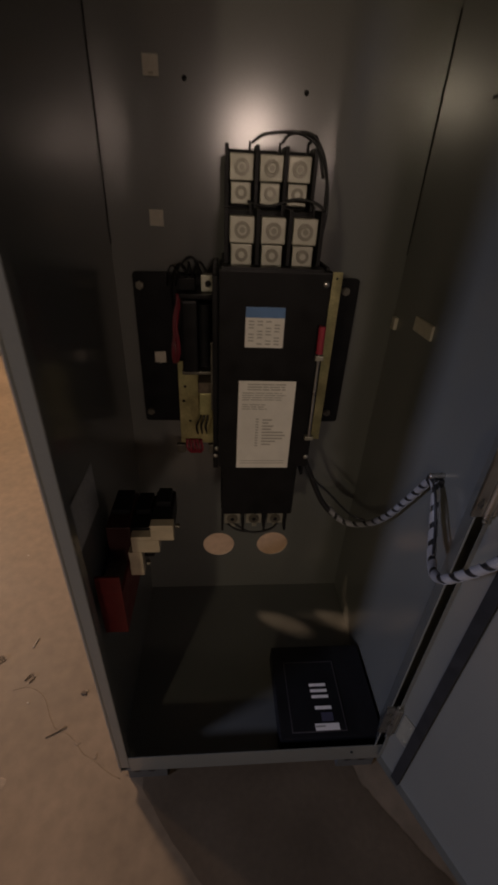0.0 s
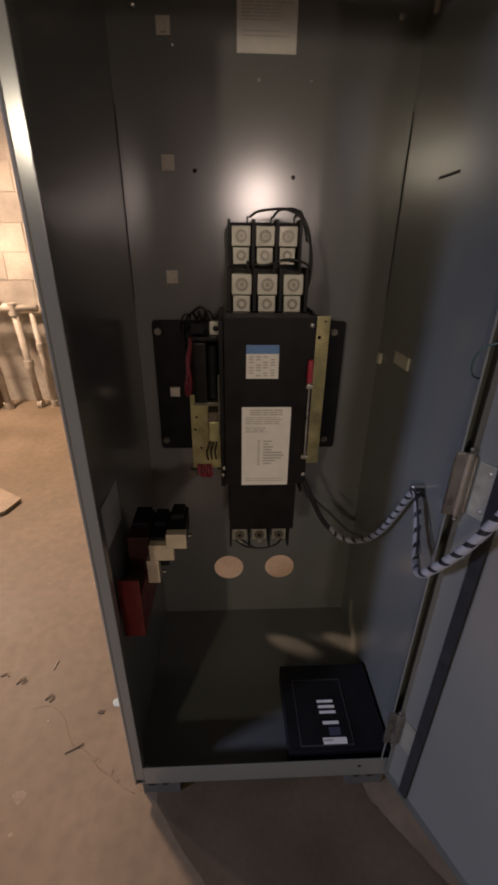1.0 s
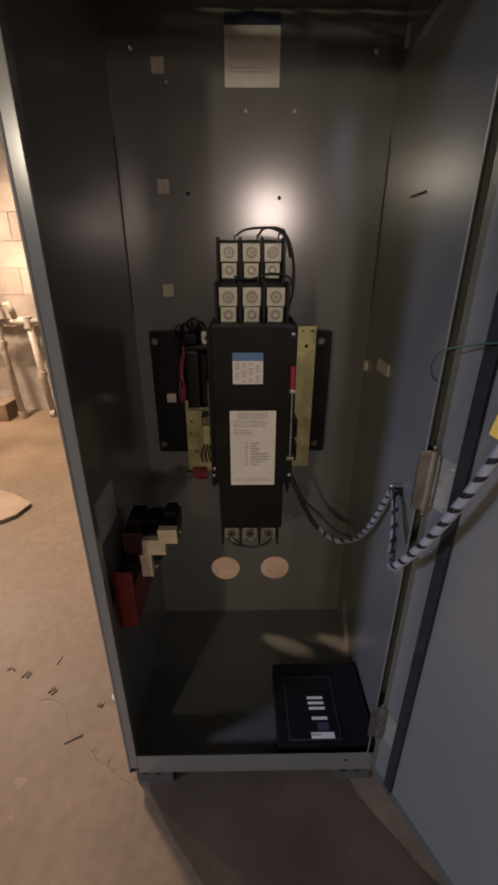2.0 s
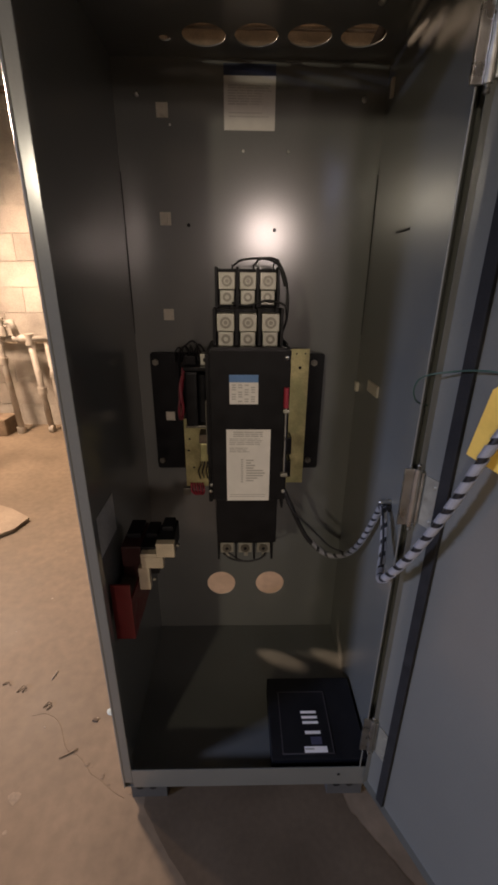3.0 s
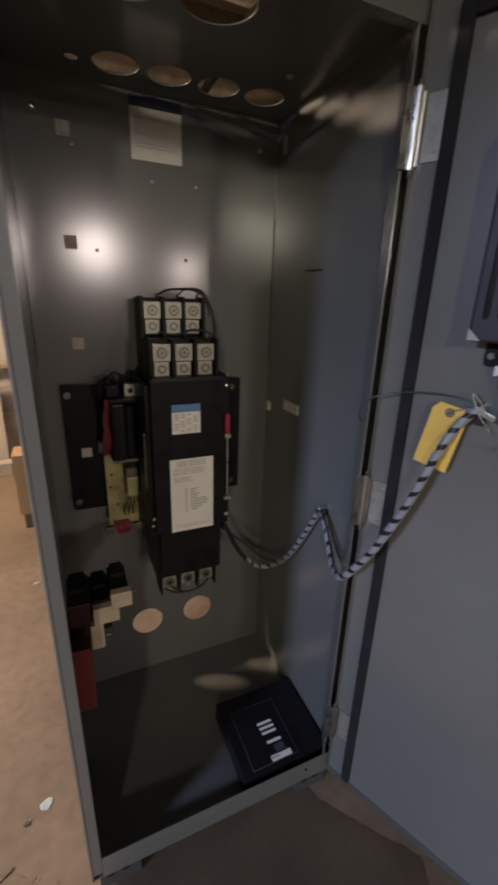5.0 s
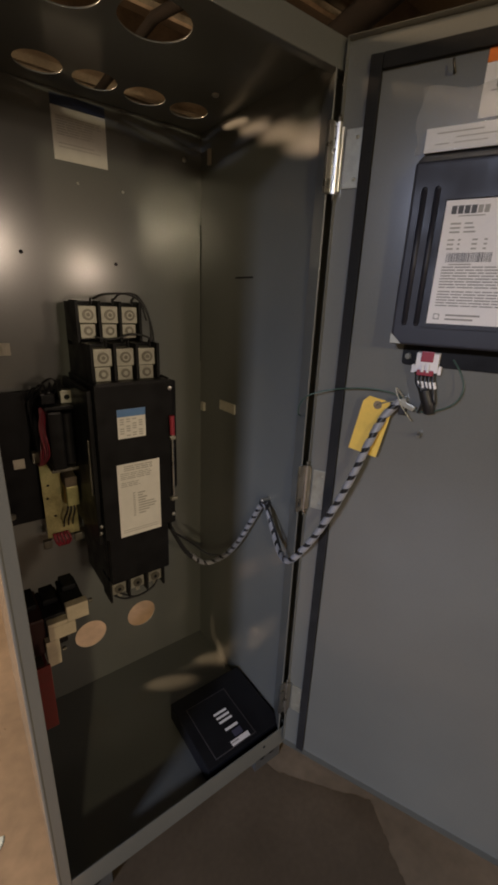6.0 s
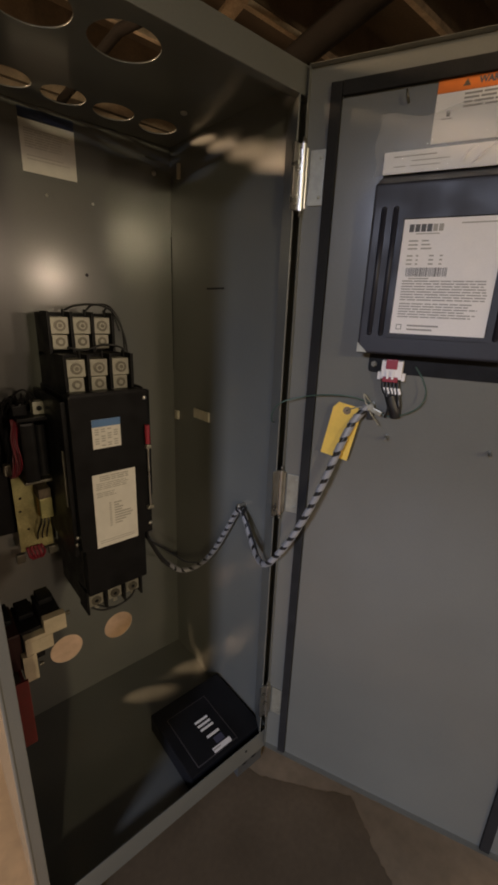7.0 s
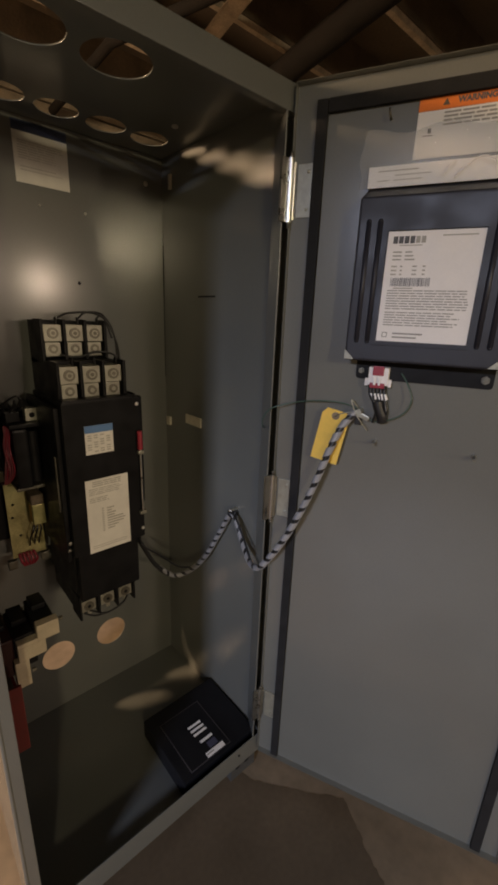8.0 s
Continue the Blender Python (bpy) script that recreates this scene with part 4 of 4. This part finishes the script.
pipe("drain_pipe", [[(-1.985, 3.45, 0.0), (-2.06, 3.50, 0.80), (-2.07, 3.52, 0.86)], [(-2.40, 3.53, 0.86), (-1.60, 3.53, 0.87)]], 0.028, "old pale painted pipe standing against the block wall",
     [((-2.07, 3.52, 0.84), (0, 0, 0.05)), ((-1.995, 3.46, 0.03), (0, 0, 0.03)), ((-2.05, 3.495, 0.68), (0.004, 0, 0.03)), ((-1.85, 3.53, 0.868), (0.05, 0, 0))])
pipe("drain_pipe", [[(-1.725, 3.50, 0.0), (-1.80, 3.53, 0.86)], [(-2.02, 3.52, 0.86), (-2.03, 3.50, 1.0), (-1.92, 3.5, 1.02), (-1.90, 3.52, 0.90)]], 0.028, "old pale painted pipe with a loop above its elbow",
     [((-1.80, 3.53, 0.86), (0, 0, 0.05)), ((-1.725, 3.50, 0.03), (0.02, 0, 0.0)), ((-1.76, 3.515, 0.40), (0, 0, 0.03))])
pipe("drain_pipe", [[(-1.61, 3.52, 0.0), (-1.66, 3.54, 0.83)]], 0.022, "thin pale painted pipe against the block wall", [((-1.61, 3.52, 0.03), (0, 0, 0.03)), ((-1.64, 3.533, 0.55), (0, 0, 0.03))])
valve = thing("valve", (-1.99, 3.50, 0.86), "pale painted stop valve on the wall pipe", "valve", "wall pipes")
part("body", rod((-1.99, 3.47, 0.90), (-1.99, 3.47, 0.98), 0.038, r2=0.026), PIPEWHITE, valve)
part("stem", rod((-1.99, 3.47, 0.98), (-1.99, 3.47, 1.04), 0.012), PIPEWHITE, valve)
part("lever", box(-2.10, -1.97, 3.455, 3.485, 1.035, 1.052, 0.004), PIPEWHITE, valve)
ledge = box(-3.4, 0.5, Y1 - 0.060, Y1 - 0.004, 0.812, 0.842, 0.004)
solid("ledge", ledge, RIM, "narrow brown ledge along the block wall", "ledge", kind="structure")
for z, h, d in ((2.69, 0.045, 0.06), (3.05, 0.05, 0.07)):
    run = rod((X0, Y1 - d, z), (-0.45, Y1 - d, z), h / 2)
    ball((-0.45, Y1 - d, z), h / 2, run)
    rod((-0.45, Y1 - d, z), (-0.45, Y1 - d, ZC - 0.001), h / 2, run)
    solid("conduit", run, DEBRIS, "dark conduit running along the block wall", "conduit", "wall conduits")


def leaning(x0, x1, h, foot, tilt, label):
    bm = box(x0, x1, 0, 0.025, 0, h, 0.002)
    bm.transform(Matrix.Translation((0, foot, 0.001)) @ Matrix.Rotation(radians(-tilt), 4, "X"))
    return solid("board", bm, BOARD, label, "board", "leaning boards")


leaning(-1.375, -1.075, 0.74, 3.50, 8, "pale board leaning against the block wall")
leaning(-1.060, -0.69, 0.80, 3.47, 8, "taller pale board leaning against the block wall")
solid("board", box(-1.02, -0.66, 3.33, 3.44, 0.0, 0.105, 0.006), BOARD, "short pale board lying at the foot of the leaning boards", "board", "leaning boards")
crate = thing("cardboard_box", (-0.3, 2.6, 0), "tan cardboard box on a dark wooden skid", "box")
part("carton", box(-0.528, 0.02, 2.40, 2.58, 0.10, 0.490, 0.006), CARDBOARD, crate)
for x in (-0.51, -0.28, -0.05):
    part("skid", box(x, x + 0.07, 2.41, 2.57, 0.0, 0.0995, 0.003), DEBRIS, crate)
solid("stone_block", box(-2.50, -2.08, 3.36, 3.58, 0.0, 0.16, 0.012), mat("dirty_block", (0.22, 0.16, 0.11), 0.85, vary=0.3, scale=9, fine=60, bump=0.4), "dirty brown block lying by the wall", "block")


# ---- ceiling: joists with pale strapping, pipes ----
for k in range(-2, 5):
    y = 1.35 + 0.62 * k
    solid("ceiling_joist", box(X0, X1, y - 0.03, y + 0.03, ZC - 0.24, ZC - 0.0005), TIMBER, "dark old timber ceiling joist", "joist", "ceiling joists", "structure")
    solid("strap", box(X0, X1, y - 0.022, y + 0.012, ZC - 0.275, ZC - 0.2405, 0.002), STRAP, "pale timber strap under a ceiling joist", "strap", "ceiling straps", "structure")


# rim boards over the block wall, seen through the round openings of the cabinet top
for z0, z1 in ((2.70, 2.83), (2.855, 2.935), (2.955, 3.07), (3.10, 3.2)):
    solid("rim_board", box(-0.38, X1, Y1 - 0.045 - 0.01 * (z1 < 3), Y1 - 0.009, z0, z1, 0.003), RIM, "brown timber rim board over the block wall", "board", "rim boards", "structure")


def duct(name, points, r, material, label, category):
    solid(name, tube(points, r, seg=14, steps=0), material, label, category, "ceiling pipes")


duct("steel_pipe", [(2.30, 3.69, 2.90), (1.90, 2.05, 2.90), (1.50, 0.0, 2.90), (1.10, -2.0, 2.90)], 0.075, BEAM, "dark rusty pipe hung below the ceiling joists", "pipe")
duct("steel_pipe", [(1.02, 3.69, 2.90), (0.99, 2.5, 2.90), (1.30, 1.42, 2.90), (1.58, 0.9, 2.90)], 0.030, BEAM, "thin dark pipe hung below the ceiling joists", "pipe")
for pts in (((1.60, 3.0), (1.40, 2.07), (1.28, 1.45), (1.18, 0.95)),):
    for (xa, ya), (xb, yb) in zip(pts, pts[1:]):
        d = Vector((xb - xa, yb - ya, 0))
        m = Matrix.Translation((xa, ya, 2.93)) @ Matrix.Rotation(math.atan2(d.y, d.x), 4, "Z")
        solid("ceiling_board", box(0, d.length, -0.045, 0.045, 0.0, 0.02, 0.002, m=m), STRAP, "pale board nailed under the ceiling joists", "board", "ceiling boards")

# ---- loose things on the floor ----
slab = bmesh.new()
pts = [(-1.205, 1.925), (-1.235, 1.80), (-1.32, 1.72), (-1.62, 1.60), (-1.78, 1.88), (-1.50, 2.09), (-1.36, 2.03)]
lower = [slab.verts.new((x, y, 0.001)) for x, y in pts]
upper = [slab.verts.new((x + 0.004, y, 0.022)) for x, y in pts]
slab.faces.new(upper)
slab.faces.new(lower[::-1])
for k in range(len(pts)):
    slab.faces.new((lower[k], lower[(k + 1) % len(pts)], upper[(k + 1) % len(pts)], upper[k]))
solid("broken_board", slab, mat("dusty_board", (0.36, 0.29, 0.22), 0.8, vary=0.2, scale=6, fine=80), "broken pale flat board lying on the concrete floor", "board")


# shade before the cabinet painted as a darker patch, left edge along its shadow
shade = bmesh.new()
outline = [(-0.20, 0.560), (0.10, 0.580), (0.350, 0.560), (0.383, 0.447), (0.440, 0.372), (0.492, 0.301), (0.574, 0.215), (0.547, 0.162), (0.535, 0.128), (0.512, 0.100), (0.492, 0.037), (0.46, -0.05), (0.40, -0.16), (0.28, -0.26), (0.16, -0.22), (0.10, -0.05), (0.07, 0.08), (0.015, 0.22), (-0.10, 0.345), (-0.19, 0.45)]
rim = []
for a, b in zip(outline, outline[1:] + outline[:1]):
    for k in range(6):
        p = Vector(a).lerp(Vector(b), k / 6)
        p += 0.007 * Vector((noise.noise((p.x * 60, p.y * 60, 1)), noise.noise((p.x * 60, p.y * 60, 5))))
        rim.append(shade.verts.new((p.x, p.y, 0.0006)))
shade.faces.new(rim)
solid("damp_stain", shade, mat("shaded_concrete", (0.108, 0.078, 0.052), 0.6, vary=0.2, scale=5, fine=60, bump=0.02), "dark patch on the concrete before the cabinet, with shade painted in", "stain", kind="structure")


def scrap(name, points, r, material, label, category):
    solid(name, tube([(x, y, z + r) for x, y, z in points], r, seg=6, steps=5), material, label, category, "floor litter")


scrap("wire_scrap", [(-0.715, 0.80, 0), (-0.700, 0.822, 0.004), (-0.688, 0.815, 0.004), (-0.697, 0.800, 0)], 0.0019, SCRAP, "curled dark wire scrap on the concrete floor", "scrap")
scrap("wire_scrap", [(-0.595, 0.742, 0), (-0.583, 0.760, 0.004), (-0.572, 0.752, 0.003), (-0.580, 0.735, 0)], 0.0019, SCRAP, "curled dark wire scrap on the concrete floor", "scrap")
scrap("wire_scrap", [(-0.78, 0.83, 0), (-0.765, 0.84, 0.003), (-0.752, 0.828, 0)], 0.0019, SCRAP, "curled dark wire scrap on the concrete floor", "scrap")
scrap("twig", [(-0.476, 0.580, 0), (-0.452, 0.592, 0), (-0.428, 0.606, 0.002)], 0.0019, SCRAP, "small dark twig on the concrete floor", "twig")
crack = tube([(x, y, -0.0002) for x, y in ((-0.62, 0.715), (-0.575, 0.722), (-0.53, 0.70), (-0.505, 0.672), (-0.487, 0.640), (-0.458, 0.603), (-0.420, 0.588), (-0.385, 0.560), (-0.362, 0.536), (-0.330, 0.520), (-0.285, 0.490), (-0.250, 0.474))], 0.0011, seg=5, steps=4)
solid("floor_crack", crack, SCRAP, "thin dark crack across the concrete floor to the cabinet foot", "crack", kind="structure")
scrap("straw", [(-0.610, 0.85, 0), (-0.604, 0.885, 0)], 0.0018, PALECHIP, "pale straw on the concrete floor", "straw")
scrap("straw", [(-0.590, 1.262, 0), (-0.575, 1.245, 0)], 0.0018, PALECHIP, "pale straw on the concrete floor", "straw")


def chip(x, y, r, h, material, label, seed):
    rnd = random.Random(seed)
    bm = bmesh.new()
    n = 9
    rim = [(r * rnd.uniform(0.65, 1.1), 2 * math.pi * k / n) for k in range(n)]
    low = [bm.verts.new((x + q * math.cos(a), y + 0.75 * q * math.sin(a), 0.0005)) for q, a in rim]
    top = [bm.verts.new((x + 0.85 * q * math.cos(a), y + 0.62 * q * math.sin(a), h * rnd.uniform(0.7, 1.1))) for q, a in rim]
    bm.faces.new(low[::-1])
    bm.faces.new(top)
    for k in range(n):
        bm.faces.new((low[k], low[(k + 1) % n], top[(k + 1) % n], top[k]))
    solid("chip", bm, material, label, "chip", "floor litter")


chip(-0.354, 0.729, 0.023, 0.003, BLUECHIP, "pale blue paint chip on the concrete floor", 1)
chip(-0.427, 1.809, 0.014, 0.004, BLUECHIP, "pale blue paint chip on the concrete floor", 2)
PALESTAIN = mat("pale_stain", (0.27, 0.215, 0.16), 0.7, vary=0.3, scale=30, fine=90)
chip(-0.560, 0.478, 0.024, 0.0006, PALESTAIN, "pale plaster stain on the concrete floor", 3)
chip(-0.545, 0.400, 0.008, 0.0006, PALESTAIN, "pale plaster stain on the concrete floor", 4)
chip(-0.403, 0.697, 0.010, 0.005, DEBRIS, "dark crumb on the concrete floor", 5)
for k in range(14):
    rnd = random.Random(100 + k)
    chip(rnd.uniform(-0.95, -0.28), rnd.uniform(0.38, 1.9), rnd.uniform(0.0015, 0.0045), 0.002, rnd.choice((SCRAP, PALECHIP)), "crumb on the concrete floor", 200 + k)
STAIN = mat("yellow_stain", (0.29, 0.20, 0.095), 0.7, vary=0.3, scale=30, fine=90)
chip(-0.66, 1.81, 0.040, 0.0006, STAIN, "faint yellow stain on the concrete floor", 31)
chip(-0.60, 1.775, 0.026, 0.0006, STAIN, "faint yellow stain on the concrete floor", 32)
# crumbled skim along the foot of the cabinet
for k in range(7):
    rnd = random.Random(300 + k)
    f = rnd.random()
    chip(-0.40 + 0.17 * f + rnd.uniform(-0.01, 0.01), 0.57 - 0.09 * f + rnd.uniform(-0.008, 0.008), rnd.uniform(0.003, 0.008), 0.0012, CONCRETE, "crumb of concrete on the floor", 400 + k)

# ---- concrete blocks of the wall, laid in running bond ----
def block_mesh(w, h, d, seed):
    bm = box(-w / 2, w / 2, -d, 0, -h / 2, h / 2, 0.006, seg=1)
    rnd = random.Random(seed)
    for v in bm.verts:
        v.co += Vector((rnd.uniform(-1, 1), rnd.uniform(-1, 1), rnd.uniform(-1, 1))) * 0.0018
    me = bpy.data.meshes.new("block")
    bmesh.ops.recalc_face_normals(bm, faces=bm.faces)
    bm.to_mesh(me)
    bm.free()
    me.materials.append(BLOCK)
    return me


FULL = [block_mesh(0.4055, 0.2135, 0.006, k) for k in range(4)]
rnd = random.Random(2)
for row in range(15):
    for col in range(11):
        ob = new("block", rnd.choice(FULL))
        ob.parent = wall_north
        ob.location = (-3.5 + 0.408 * col + 0.204 * (row % 2), Y1 + 0.0042 + rnd.uniform(-0.0022, 0.0022), 0.108 + 0.2155 * row)
